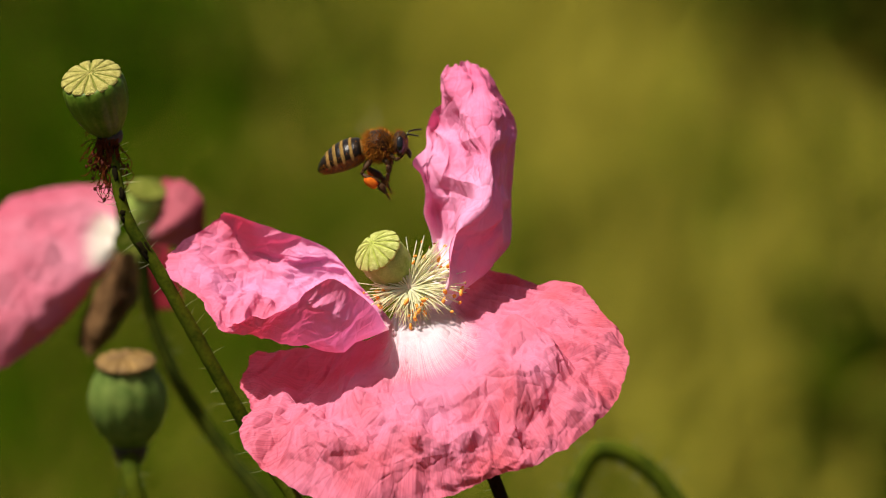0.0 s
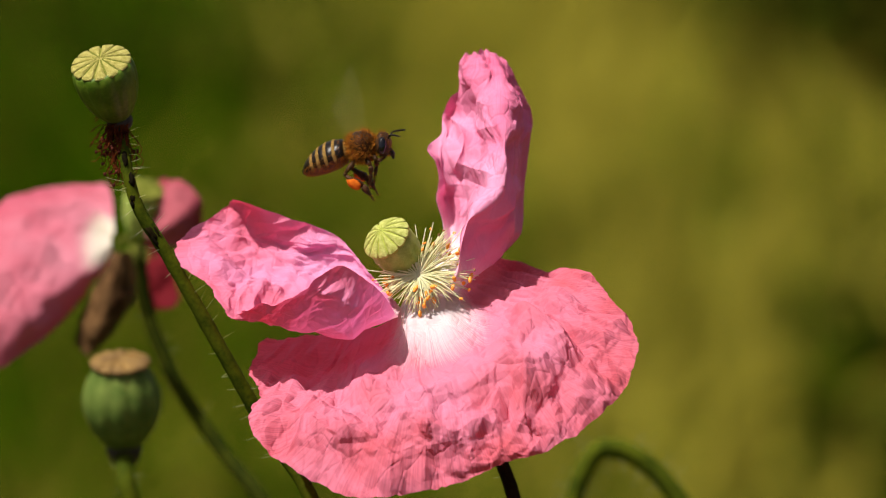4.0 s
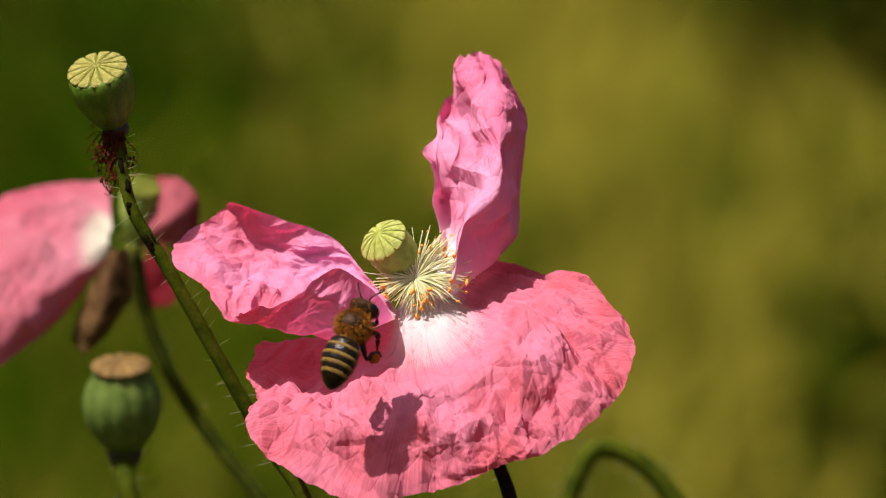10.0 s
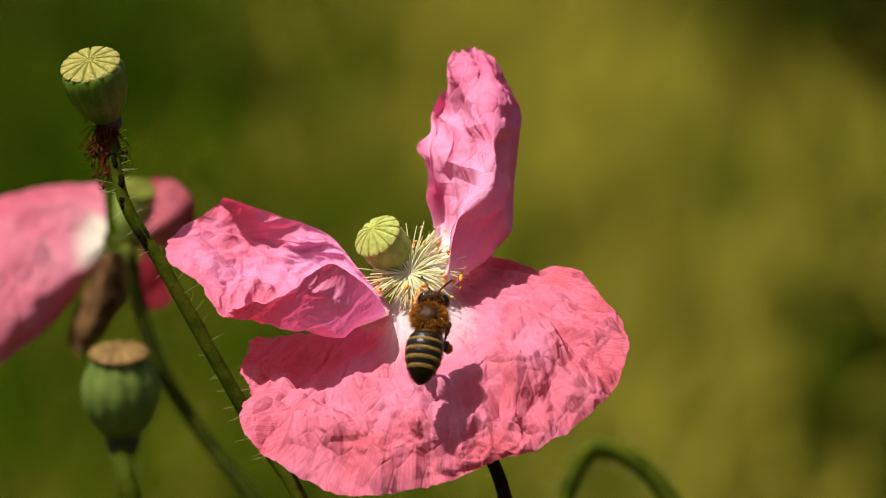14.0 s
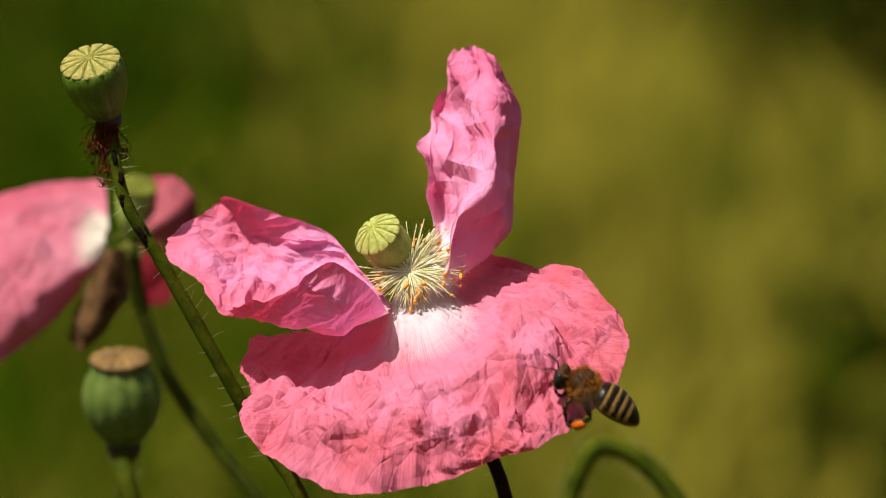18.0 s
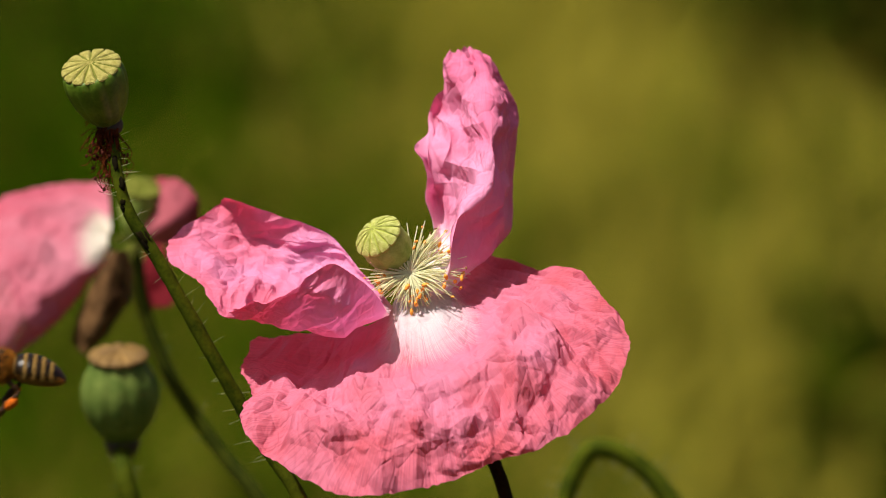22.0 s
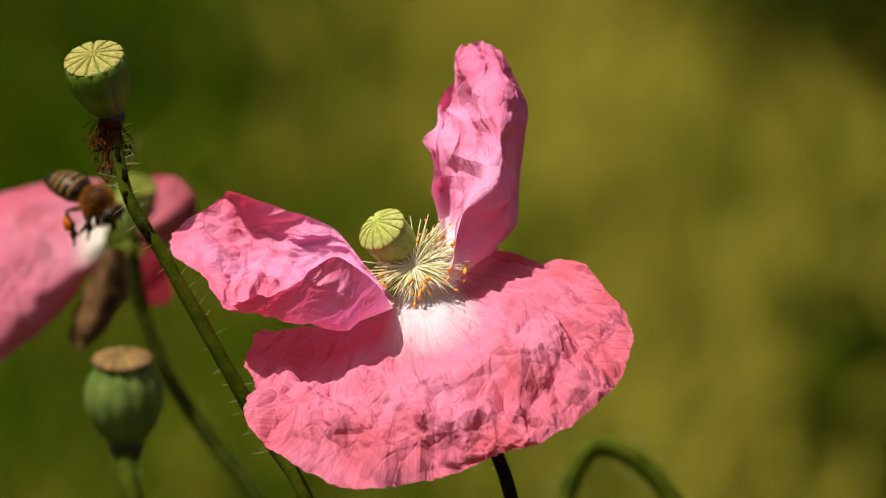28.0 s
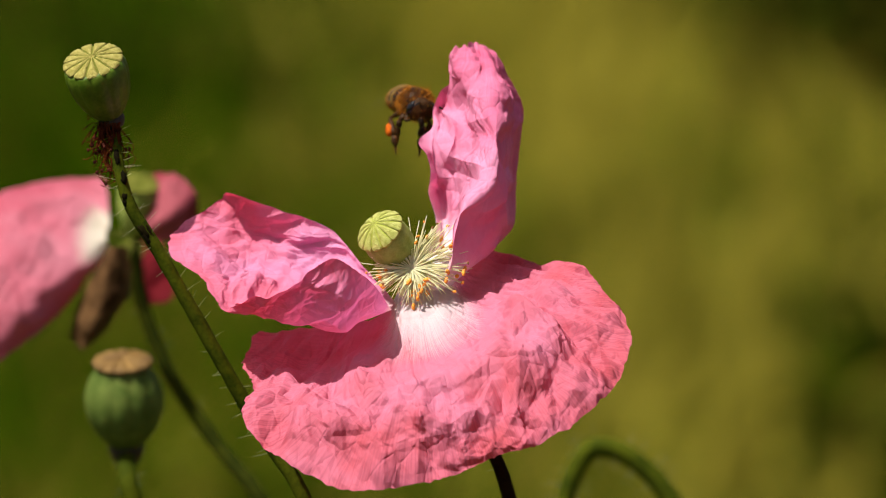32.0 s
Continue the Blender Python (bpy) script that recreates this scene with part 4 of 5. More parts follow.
s5, p5 = stem(bud, [(18.4, -38.6, -115.9), (19.8, -33.6, -115.9), (22.6, -29.5, -115.9), (25.9, -29.5, -115.9), (30.1, -32.0, -115.9), (33.4, -35.6, -115.9), LB,
                    G5.lerp(Vector(LB), 0.5), G5], [1.3, 1.4, 1.45, 1.45, 1.45, 1.5, 1.5, 1.7, 2.0], STEM, 90)
hairs(s5, p5, 1.4, 44, 2.8, 35, lo=0.0, hi=0.62)
BC = Vector((17.8, -45.3, -115.9))
part("bud_case", lathe(bmesh.new(), BC, (0.03, 1, 0.1), [(-8, 0.6), (-7, 2.2), (-4, 3.6), (0, 4.0), (3.5, 3.3), (5.6, 1.9), (6.4, 0.9)], 32, 2, 0.06),
     POD, bud, "hairy green bud case")

# ---- the honey bee; its own millimetres: forward, to its left, up ----
bee = thing("honey_bee", (0, 0, 0), "honey bee in flight with orange pollen loads on its hind legs", "bee")
BM = Matrix.Diagonal((0.00097, 0.00115, 0.00103, 1))


def bpart(name, bm, mat, parent=bee, label=""):
    return part(name, bm, mat, parent, label, BM)


def fur(bm, centre, radii, count, length, seed, test=None):
    rnd = random.Random(seed)
    c, made = Vector(centre), 0
    while made < count:
        d = Vector((rnd.gauss(0, 1), rnd.gauss(0, 1), rnd.gauss(0, 1))).normalized()
        if test and not test(d):
            continue
        made += 1
        p = c + Vector((d.x * radii[0], d.y * radii[1], d.z * radii[2]))
        nn = Vector((d.x / radii[0], d.y / radii[1], d.z / radii[2])).normalized()
        ln = length * rnd.uniform(0.5, 1.2)
        tip = p + nn * ln + Vector((-0.35, rnd.gauss(0, 0.15), rnd.gauss(0, 0.15))) * ln
        s = nn.cross(Vector((rnd.gauss(0, 1), rnd.gauss(0, 1), rnd.gauss(0, 1)))).normalized() * 0.035
        bm.faces.new((bm.verts.new(p + s), bm.verts.new(p - s), bm.verts.new(tip)))


bm = blob(bmesh.new(), (2.05, 0, 0.2), (2.05, 1.95, 2.0), None, 24, 16, 0.08)
thorax = bpart("thorax", bm, BEE_SKIN, bee, "brown thorax under dense fur")
bm = bmesh.new()
fur(bm, (2.05, 0, 0.2), (2.05, 1.95, 2.0), 3400, 0.65, 2, lambda d: d.z < 0.88 or abs(d.x) > 0.35)
bpart("fur", bm, BEE_FUR, thorax, "tawny fur")
# abdomen: dark plates with pale hair bands between
sections = [(0.1, 1.0, 0.15), (-0.5, 1.75, 0.12), (-1.6, 2.08, 0.05), (-2.9, 2.12, -0.08), (-4.1, 1.95, -0.28), (-5.3, 1.58, -0.55), (-6.3, 1.05, -0.85), (-7.0, 0.35, -1.1)]


def ab(f):
    k = min(int(f), len(sections) - 2)
    u = f - k
    return [a + (b - a) * u for a, b in zip(sections[k], sections[k + 1])]


def ring_shell(f0, f1, grow, n=5):
    bm, rings = bmesh.new(), []
    for i in range(n + 1):
        x, r, z = ab(f0 + (f1 - f0) * i / n)
        r *= grow * (1 + 0.02 * math.sin(math.pi * i / n))
        rings.append([bm.verts.new((x, r * math.cos(a), z + 0.92 * r * math.sin(a))) for a in (2 * math.pi * j / 24 for j in range(24))])
    for a, b in zip(rings, rings[1:]):
        for j in range(24):
            bm.faces.new((a[j], b[j], b[(j + 1) % 24], a[(j + 1) % 24]))
    bm.faces.new(rings[0]), bm.faces.new(rings[-1][::-1])
    return bm


abdomen = bpart("abdomen", ring_shell(0.0, 7.0, 0.95, 28), BEE_BELLY, bee, "tapering banded abdomen")


def plate(f0, f1, grow, low):
    """A curved plate over the back and sides, from f0 to f1 along the abdomen, down to the angle low."""
    bm, rings = bmesh.new(), []
    for i in range(5):
        x, r, z = ab(f0 + (f1 - f0) * i / 4)
        r *= grow * (1 + 0.025 * math.sin(math.pi * i / 4))
        rings.append([bm.verts.new((x, r * math.cos(a), z + 0.92 * r * math.sin(a)))
                      for a in (low + (math.pi - 2 * low) * j / 20 for j in range(21))])
    for a, b in zip(rings, rings[1:]):
        for j in range(20):
            bm.faces.new((a[j], b[j], b[j + 1], a[j + 1]))
    return bm


for f0, f1 in ((0.6, 1.78), (2.13, 2.78), (3.15, 3.74), (4.13, 4.66), (5.05, 6.98)):
    bpart("back_plate", plate(f0, f1, 1.0, -0.12), BEE_DARK, abdomen, "glossy black-brown plate")
for k, (f0, f1) in enumerate(((0.05, 0.6), (1.78, 2.13), (2.78, 3.15), (3.74, 4.13), (4.66, 5.05))):
    bm = plate(f0, f1, 1.015, -0.3)
    r2 = random.Random(k)
    for i in range(170):
        x, r, z = ab(r2.uniform(f0, f1))
        a = r2.uniform(-0.6, math.pi + 0.6)
        p = Vector((x, r * math.cos(a), z + 0.92 * r * math.sin(a)))
        o = Vector((-0.9, math.cos(a) * 0.7, math.sin(a) * 0.7)) * r2.uniform(0.1, 0.24)
        s = Vector((0, -math.sin(a), math.cos(a))) * 0.035
        bm.faces.new((bm.verts.new(p + s), bm.verts.new(p - s), bm.verts.new(p + o)))
    bpart("hair_band", bm, BEE_BAND, abdomen, "pale tan hair band")
bm, r2 = bmesh.new(), random.Random(77)
for i in range(1500):   # down on the flanks and the front of the abdomen
    f = r2.uniform(0.2, 6.4) if i % 3 else r2.uniform(0.1, 1.3)
    a = r2.uniform(math.pi * 0.9, math.pi * 2.1) if i % 3 else r2.uniform(0, 6.28)
    x, r, z = ab(f)
    p = Vector((x, 0.96 * r * math.cos(a), z + 0.88 * r * math.sin(a)))
    o = Vector((-0.9, math.cos(a) * 0.8, math.sin(a) * 0.8)) * r2.uniform(0.15, 0.38)
    sd = Vector((0, -math.sin(a), math.cos(a))) * 0.03
    bm.faces.new((bm.verts.new(p + sd), bm.verts.new(p - sd), bm.verts.new(p + o)))
bpart("down", bm, BEE_FUR, abdomen, "brown down")
head = bpart("head", blob(bmesh.new(), (4.95, 0, -0.3), (1.1, 1.75, 1.65), pose(0, 0, 0, 0, 14).to_3x3(), 20, 14, 0.1), BEE_SKIN, bee, "dark downy head")
bm = bmesh.new()
fur(bm, (4.95, 0, -0.25), (1.1, 1.65, 1.6), 320, 0.5, 8, lambda d: abs(d.y) < 0.75)
bpart("fur", bm, BEE_FUR, head)
for sgn in (1, -1):
    bpart("eye", blob(bmesh.new(), (5.1, sgn * 1.32, -0.15), (0.62, 0.5, 1.12), pose(0, 0, 0, sgn * 14, 18).to_3x3(), 18, 14), BEE_EYE, head, "shiny black compound eye")
    pts = [Vector(q) for q in ((5.85, sgn * 0.35, 0.1), (6.4, sgn * 0.75, 0.75), (7.1, sgn * 1.2, 0.7), (8.0, sgn * 1.75, 0.45))]
    bpart("antenna", tube(bmesh.new(), spline(pts, 10), [0.12, 0.10, 0.13, 0.11], 6), BEE_DARK, head, "elbowed black antenna")
bpart("mouthparts", tube(bmesh.new(), spline([Vector((5.4, 0, -1.2)), Vector((5.8, 0, -1.9)), Vector((5.7, 0, -2.5))], 6), [0.5, 0.36, 0.12], 8), BEE_DARK, head)


def leg(name, joints, radii, label=""):
    bm = bmesh.new()
    for (a, b), (r0, r1) in zip(zip(joints, joints[1:]), radii):
        a, b = Vector(a), Vector(b)
        tube(bm, [a, a.lerp(b, 0.35), a.lerp(b, 0.75), b], [r0 * 0.85, r0 * 1.2, r1 * 1.2, r1 * 0.7], 7)
    ob = bpart(name, bm, BEE_SKIN, bee, label)
    rnd, bm = random.Random(len(joints)), bmesh.new()
    for a, b in zip(joints, joints[1:]):
        a, b = Vector(a), Vector(b)
        d = (b - a).normalized()
        for k in range(int(22 * (b - a).length)):
            p = a.lerp(b, rnd.random())
            o = (d.cross(Vector((rnd.gauss(0, 1), rnd.gauss(0, 1), rnd.gauss(0, 1)))).normalized() + d * 0.5) * rnd.uniform(0.3, 0.6)
            w = d * 0.03
            bm.faces.new((bm.verts.new(p + w), bm.verts.new(p - w), bm.verts.new(p + o)))
    bpart("leg_hair", bm, BEE_FUR, ob)
    return ob


for sgn in (1, -1):
    s = sgn
    leg("fore_leg", [(3.3, s * 0.9, -1.0), (3.9, s * 1.5, -1.9), (4.6, s * 1.3, -1.9), (5.2, s * 1.1, -1.6)], [(0.3, 0.25), (0.24, 0.2), (0.15, 0.1)], "short folded fore leg")
    leg("middle_leg", [(2.3, s * 1.0, -1.2), (2.9, s * 1.9, -2.2), (2.6, s * 1.8, -3.2), (1.9, s * 1.5, -4.5), (1.7, s * 1.4, -5.2)],
        [(0.36, 0.3), (0.32, 0.3), (0.25, 0.16), (0.12, 0.08)], "dark hanging middle leg")
    hind = leg("hind_leg", [(0.9, s * 1.0, -1.1), (-0.9, s * 1.8, -2.3), (-0.9, s * 2.0, -2.6), (0.9, s * 1.7, -4.5), (1.5, s * 1.5, -6.0), (1.7, s * 1.4, -6.9)],
               [(0.34, 0.26), (0.26, 0.26), (0.3, 0.48), (0.45, 0.24), (0.12, 0.08)], "long hind leg")
    bpart("pollen_load", blob(bmesh.new(), (-0.05, s * 2.15, -3.9), (1.05, 0.5, 0.62), pose(0, 0, 0, 0, 42).to_3x3(), 16, 12, 0.25, s), POLLEN, hind, "lump of orange pollen")
wings = []
for name, hinge, ln, wd, sweep, kind in (("fore_wing", (2.4, 1.35, 1.3), 8.8, 3.0, 8, 1), ("hind_wing", (1.5, 1.3, 1.2), 6.0, 1.9, -22, 0.6)):
    for sgn in (1, -1):
        bm = bmesh.new()
        lead, trail = [], []
        for i in range(11):
            f = i / 10
            c = wd * (0.16 + 0.84 * math.sin(math.pi * (f * 0.82 + 0.02)) ** 0.9) * (1 - f ** 7)
            y, x0 = sgn * ln * f, math.tan(radians(sweep)) * ln * f * (1 - 0.4 * f)
            lead.append(bm.verts.new((x0 + c * 0.22, y, 0.12 * math.sin(math.pi * f))))
            trail.append(bm.verts.new((x0 - c * 0.78, y, 0.0)))
        for i in range(10):
            bm.faces.new((lead[i], lead[i + 1], trail[i + 1], trail[i]))
        w = bpart(name, bm, WING, bee, "clear amber-veined wing")
        wings.append((w, Vector(hinge) * 0.001 * 1.0, sgn, kind))
        wings[-1][1].y *= sgn


# ---- what moves ----
def sway(ob, rows):
    """Shift a plant in the wind: seconds, millimetres across and up."""
    home = ROOTS[ob.name]
    walk(ob, [(t, Matrix.Translation(VIEW.to_3x3() @ Vector((u / 1000, v / 1000, 0))) @ home) for t, u, v in rows])


def fly(t, u, v, w, f, up):
    """The bee's pose: place in the view's millimetres, its forward way and the side its back is turned to."""
    f = Vector(f).normalized()
    z = (Vector(up) - f * f.dot(Vector(up))).normalized()
    r = VIEW.to_3x3() @ Matrix((f, z.cross(f), z)).transposed()
    return t, Matrix.Translation(MM @ Vector((u, v, w))) @ r.to_4x4()


def motions():
    sway(flower, [
        (0, -1.02, -1.60), (0.5, -0.80, -1.49), (1, -0.46, -1.26), (1.5, -0.34, -0.80), (2, 0.12, -0.34),
        (2.5, 0.12, -0.12), (3, 0.23, -0.00), (3.5, 0.23, 0.11), (5.5, -0.34, -0.23), (6, -0.57, -0.80),
        (6.5, -0.68, -1.14), (7, -0.91, -0.80), (7.5, -1.02, 0.11), (8, -0.68, 1.03), (8.5, -0.34, 1.37),
        (9, -0.57, 0.34), (9.5, -0.46, -0.69), (10, -0.22, -0.23), (10.5, -0.46, 0.80), (11, -1.25, 0.80),
        (11.5, -1.71, -0.12), (12, -1.14, -0.57), (12.5, -0.46, -0.34), (13, -0.34, 0.22), (13.5, -0.91, 0.11),
        (14, -1.02, 0.34), (14.5, -1.02, 0.91), (16.5, -0.57, 0.22), (17, -1.02, 1.14), (17.5, -1.02, 1.25),
        (18, -1.02, 0.57), (18.5, -1.02, 0.11), (19, -0.57, -0.12), (19.5, 0.12, 0.22), (20, 0.00, 0.91),
        (20.5, -0.34, 1.14), (21, -0.80, 0.80), (21.5, -1.14, 0.46), (22, -0.91, 0.34), (22.5, -0.46, 0.11),
        (23, 0.00, -0.00), (23.5, -0.11, 0.22), (24, -0.46, 0.34), (24.5, -0.68, 0.11), (25, -0.57, 0.11),
        (25.5, -0.22, 0.34), (27.5, -0.22, 1.25), (28, -0.46, 1.25), (28.5, -0.34, 1.25), (29, -0.11, 1.37),
        (29.5, 0.00, 1.37), (30, 0.00, 1.25), (30.5, 0.00, 1.14), (31, -0.22, 1.14), (31.5, -0.46, 1.14),
        (32, -0.68, 1.03)])
    sway(ripe, [
        (0, -1.03, -1.61), (0.5, -1.03, -1.49), (1, -0.34, -1.15), (1.5, 0.11, -0.92), (2, 0.57, -0.58),
        (2.5, 0.57, -0.34), (3, 0.69, 0.11), (3.5, 0.46, 0.34), (5.5, -0.12, -0.46), (6, -0.46, -1.03),
        (6.5, -0.69, -1.26), (7, -0.80, -1.26), (7.5, -0.80, -0.46), (8, -0.69, 1.02), (8.5, -0.23, 1.37),
        (9, -0.46, -0.00), (9.5, -0.58, -0.92), (10, -0.23, -0.58), (10.5, -0.46, 0.46), (11, -1.38, 0.80),
        (11.5, -1.95, -0.46), (12, -1.26, -0.92), (12.5, -0.46, -0.46), (13, -0.12, 0.11), (13.5, -0.92, -0.00),
        (14, -1.14, 0.11), (14.5, -0.80, 0.57), (16.5, -0.46, -0.00), (17, -0.80, 0.80), (17.5, -1.14, 1.14),
        (18, -1.14, 0.46), (18.5, -1.03, -0.34), (19, -0.58, -0.34), (19.5, 0.11, 0.22), (20, 0.34, 0.57),
        (20.5, -0.23, 0.68), (21, -1.03, 0.68), (21.5, -1.38, 0.22), (22, -1.03, -0.23), (22.5, -0.58, -0.34),
        (23, 0.00, -0.00), (23.5, 0.00, -0.00), (24, -0.46, -0.12), (24.5, -0.92, -0.00), (25, -0.92, -0.00),
        (25.5, -0.23, -0.00), (27.5, -0.34, 0.80), (28, -0.69, 0.91), (28.5, -0.46, 1.14), (29, -0.23, 1.14),
        (29.5, 0.00, 1.14), (30, 0.00, 1.02), (30.5, 0.00, 0.91), (31, -0.23, 0.80), (31.5, -0.46, 0.68),
        (32, -0.80, 0.57)])
    sway(pod2, [
        (0, 0.85, -0.00), (0.5, 0.73, -0.00), (1, 0.85, -0.00), (1.5, 0.61, -0.13), (2, 0.61, -0.13),
        (2.5, 0.25, -0.13), (3, 0.25, -0.13), (3.5, 0.00, -0.13), (5.5, 0.36, 0.24), (6, 0.61, 0.12),
        (6.5, 0.85, -0.00), (7, 0.73, -0.25), (7.5, 0.36, -0.36), (8, -0.12, -0.25), (8.5, -0.36, 0.36),
        (9, -0.12, 0.72), (9.5, 0.25, 0.12), (10, 0.12, -0.61), (10.5, -0.12, -0.36), (11, -0.36, 0.72),
        (11.5, -0.24, 1.09), (12, -0.12, -0.00), (12.5, 0.12, -1.09), (13, 0.12, -0.49), (13.5, 0.00, 1.09),
        (14, -0.12, 1.21), (14.5, -0.12, -0.00), (16.5, 0.00, 0.72), (17, 0.12, -0.00), (17.5, 0.00, -0.13),
        (18, 0.00, 0.36), (18.5, 0.00, 0.72), (19, 0.12, 0.72), (19.5, 0.25, 0.24), (20, 0.25, -0.25),
        (20.5, 0.25, -0.25), (21, 0.25, 0.12), (21.5, -0.12, 0.72), (22, -0.24, 0.85), (22.5, -0.24, 0.60),
        (23, 0.00, -0.00), (23.5, 0.25, -0.36), (24, 0.36, -0.36), (24.5, 0.25, -0.00), (25, -0.12, 0.60),
        (25.5, -0.24, 0.72), (27.5, 0.36, -0.00), (28, 0.36, 0.36), (28.5, 0.25, 0.72), (29, -0.12, 1.09),
        (29.5, -0.12, 0.97), (30, -0.12, 0.72), (30.5, 0.00, 0.36), (31, 0.25, 0.12), (31.5, 0.36, -0.00),
        (32, 0.36, -0.00)])
    sway(fading, [
        (0, 0.93, -0.65), (0.5, 0.69, -0.85), (1, 0.57, -1.01), (1.5, 0.57, -1.05), (2, 0.69, -0.93),
        (2.5, 0.93, -0.65), (3, 0.91, -0.51), (3.5, 0.63, -0.59), (5.5, 0.51, -0.65), (6, 0.67, -0.57),
        (6.5, 0.93, -0.40), (7, 1.05, -0.32), (7.5, 0.91, -0.38), (8, 0.57, -0.51), (8.5, 0.30, -0.57),
        (9, 0.24, -0.57), (9.5, 0.24, -0.47), (10, 0.14, -0.26), (10.5, -0.06, -0.16), (11, -0.34, -0.32),
        (11.5, -0.65, -0.55), (12, -0.55, -0.45), (12.5, -0.02, -0.22), (13, 0.40, -0.16), (13.5, 0.16, -0.28),
        (14, -0.61, -0.57), (14.5, -0.73, -0.71), (16.5, -0.08, -0.49), (17, 0.16, -0.14), (17.5, -0.14, -0.00),
        (18, -0.36, -0.10), (18.5, -0.34, -0.40), (19, -0.06, -0.61), (19.5, 0.34, -0.34), (20, 0.40, 0.08),
        (20.5, -0.04, 0.08), (21, -0.40, -0.24), (21.5, -0.20, -0.40), (22, 0.08, -0.40), (22.5, 0.06, -0.30),
        (23, -0.10, -0.10), (23.5, -0.32, -0.00), (24, -0.45, -0.00), (24.5, -0.36, -0.00), (25, -0.34, -0.10),
        (25.5, -0.47, -0.20), (28, -0.40, -0.04), (28.5, -0.18, 0.26), (29, -0.04, 0.55), (29.5, 0.00, 0.73),
        (30, 0.00, 0.69), (30.5, -0.04, 0.49), (31, -0.12, 0.30), (31.5, -0.16, 0.24), (32, -0.16, 0.24)])
    sway(bud, [
        (0, 0.12, -0.38), (0.5, 0.25, -0.38), (1, 0.50, -0.25), (1.5, 0.50, -0.25), (2, 0.50, -0.25),
        (2.5, 0.50, -0.25), (3, 0.50, -0.25), (3.5, 0.50, -0.12), (5.5, 0.38, -0.12), (6, 0.12, -0.25),
        (6.5, 0.38, -0.25), (7, 0.38, -0.25), (7.5, 0.38, -0.12), (8, 0.25, -0.00), (8.5, -0.13, -0.00),
        (9, -0.38, -0.12), (9.5, -0.25, -0.12), (10, -0.13, -0.12), (10.5, -0.38, -0.00), (11, -0.38, 0.25),
        (11.5, -1.01, -0.00), (12, -1.01, -0.25), (12.5, -0.38, -0.12), (13, -0.13, 0.13), (13.5, -0.51, -0.12),
        (14, -0.75, -0.12), (14.5, -0.51, 0.13), (16.5, -0.25, 0.13), (17, -0.63, 0.13), (17.5, -0.25, 0.13),
        (18, 0.00, 0.13), (18.5, -0.13, -0.00), (19, -0.38, -0.00), (19.5, -0.38, -0.00), (20, 0.00, -0.00),
        (20.5, 0.25, 0.25), (21, 0.25, 0.25), (21.5, -0.38, 0.25), (22, -0.75, -0.12), (22.5, -0.75, -0.25),
        (23, 0.00, -0.00), (23.5, 0.25, 0.25), (24, -0.13, 0.13), (24.5, -0.88, -0.12), (25, -1.13, -0.12),
        (25.5, -0.75, -0.00), (27.5, -0.38, 0.13), (28, -0.63, 0.13), (28.5, -0.63, -0.00), (29, -0.63, 0.13),
        (29.5, -0.13, 0.38), (30, 0.12, 0.51), (30.5, 0.12, 0.51), (31, -0.25, 0.38), (31.5, -0.25, 0.13),
        (32, -0.75, -0.00)])
    # the upright petal rocks on its base
    hinge = ROOTS[flower.name].inverted() @ MM @ Vector((1.2, -3.7, 0))
    axis = VIEW.to_3x3() @ Vector((0, 0, 1))
    walk(upright_petal, [(t, Matrix.Translation(hinge) @ Matrix.Rotation(radians(a), 4, axis) @ Matrix.Translation(-hinge)) for t, a in [
        (0, 2.02), (0.5, 0.45), (1, 0.45), (1.5, 1.35), (2, 1.13), (2.5, 1.35), (3, 0.9), (3.5, -0.65), (5.5, 0.25),
        (6, -0.2), (6.5, -0.2), (7, 1.12), (7.5, 1.57), (8, 0.01), (8.5, -0.2), (9, 0.23), (9.5, -0.44), (10, 0.23),
        (10.5, -0.22), (11, 0.23), (11.5, 1.35), (12, 1.12), (12.5, 0.45), (13, 1.13), (13.5, 0.46), (14, 0.25),
        (14.5, 0.25), (16.5, 0.46), (17, 0.46), (17.5, 0.46), (18, 0.25), (18.5, 0.9), (19, 0.23), (19.5, -0.2),
        (20, 0.9), (20.5, 0.91), (21, 0.23), (21.5, 0.45), (22, 1.57), (22.5, 0.68), (23, -0), (23.5, 0.23),
        (24, 0.68), (24.5, 0.25), (25, -0.65), (25.5, -0.44), (27.5, -0.44), (28, -0.65), (28.5, -0.42), (29, 0.01),
        (29.5, -0.44), (30, -0), (30.5, -0.22), (31, -0.2), (31.5, 0.45), (32, 0.46)]])
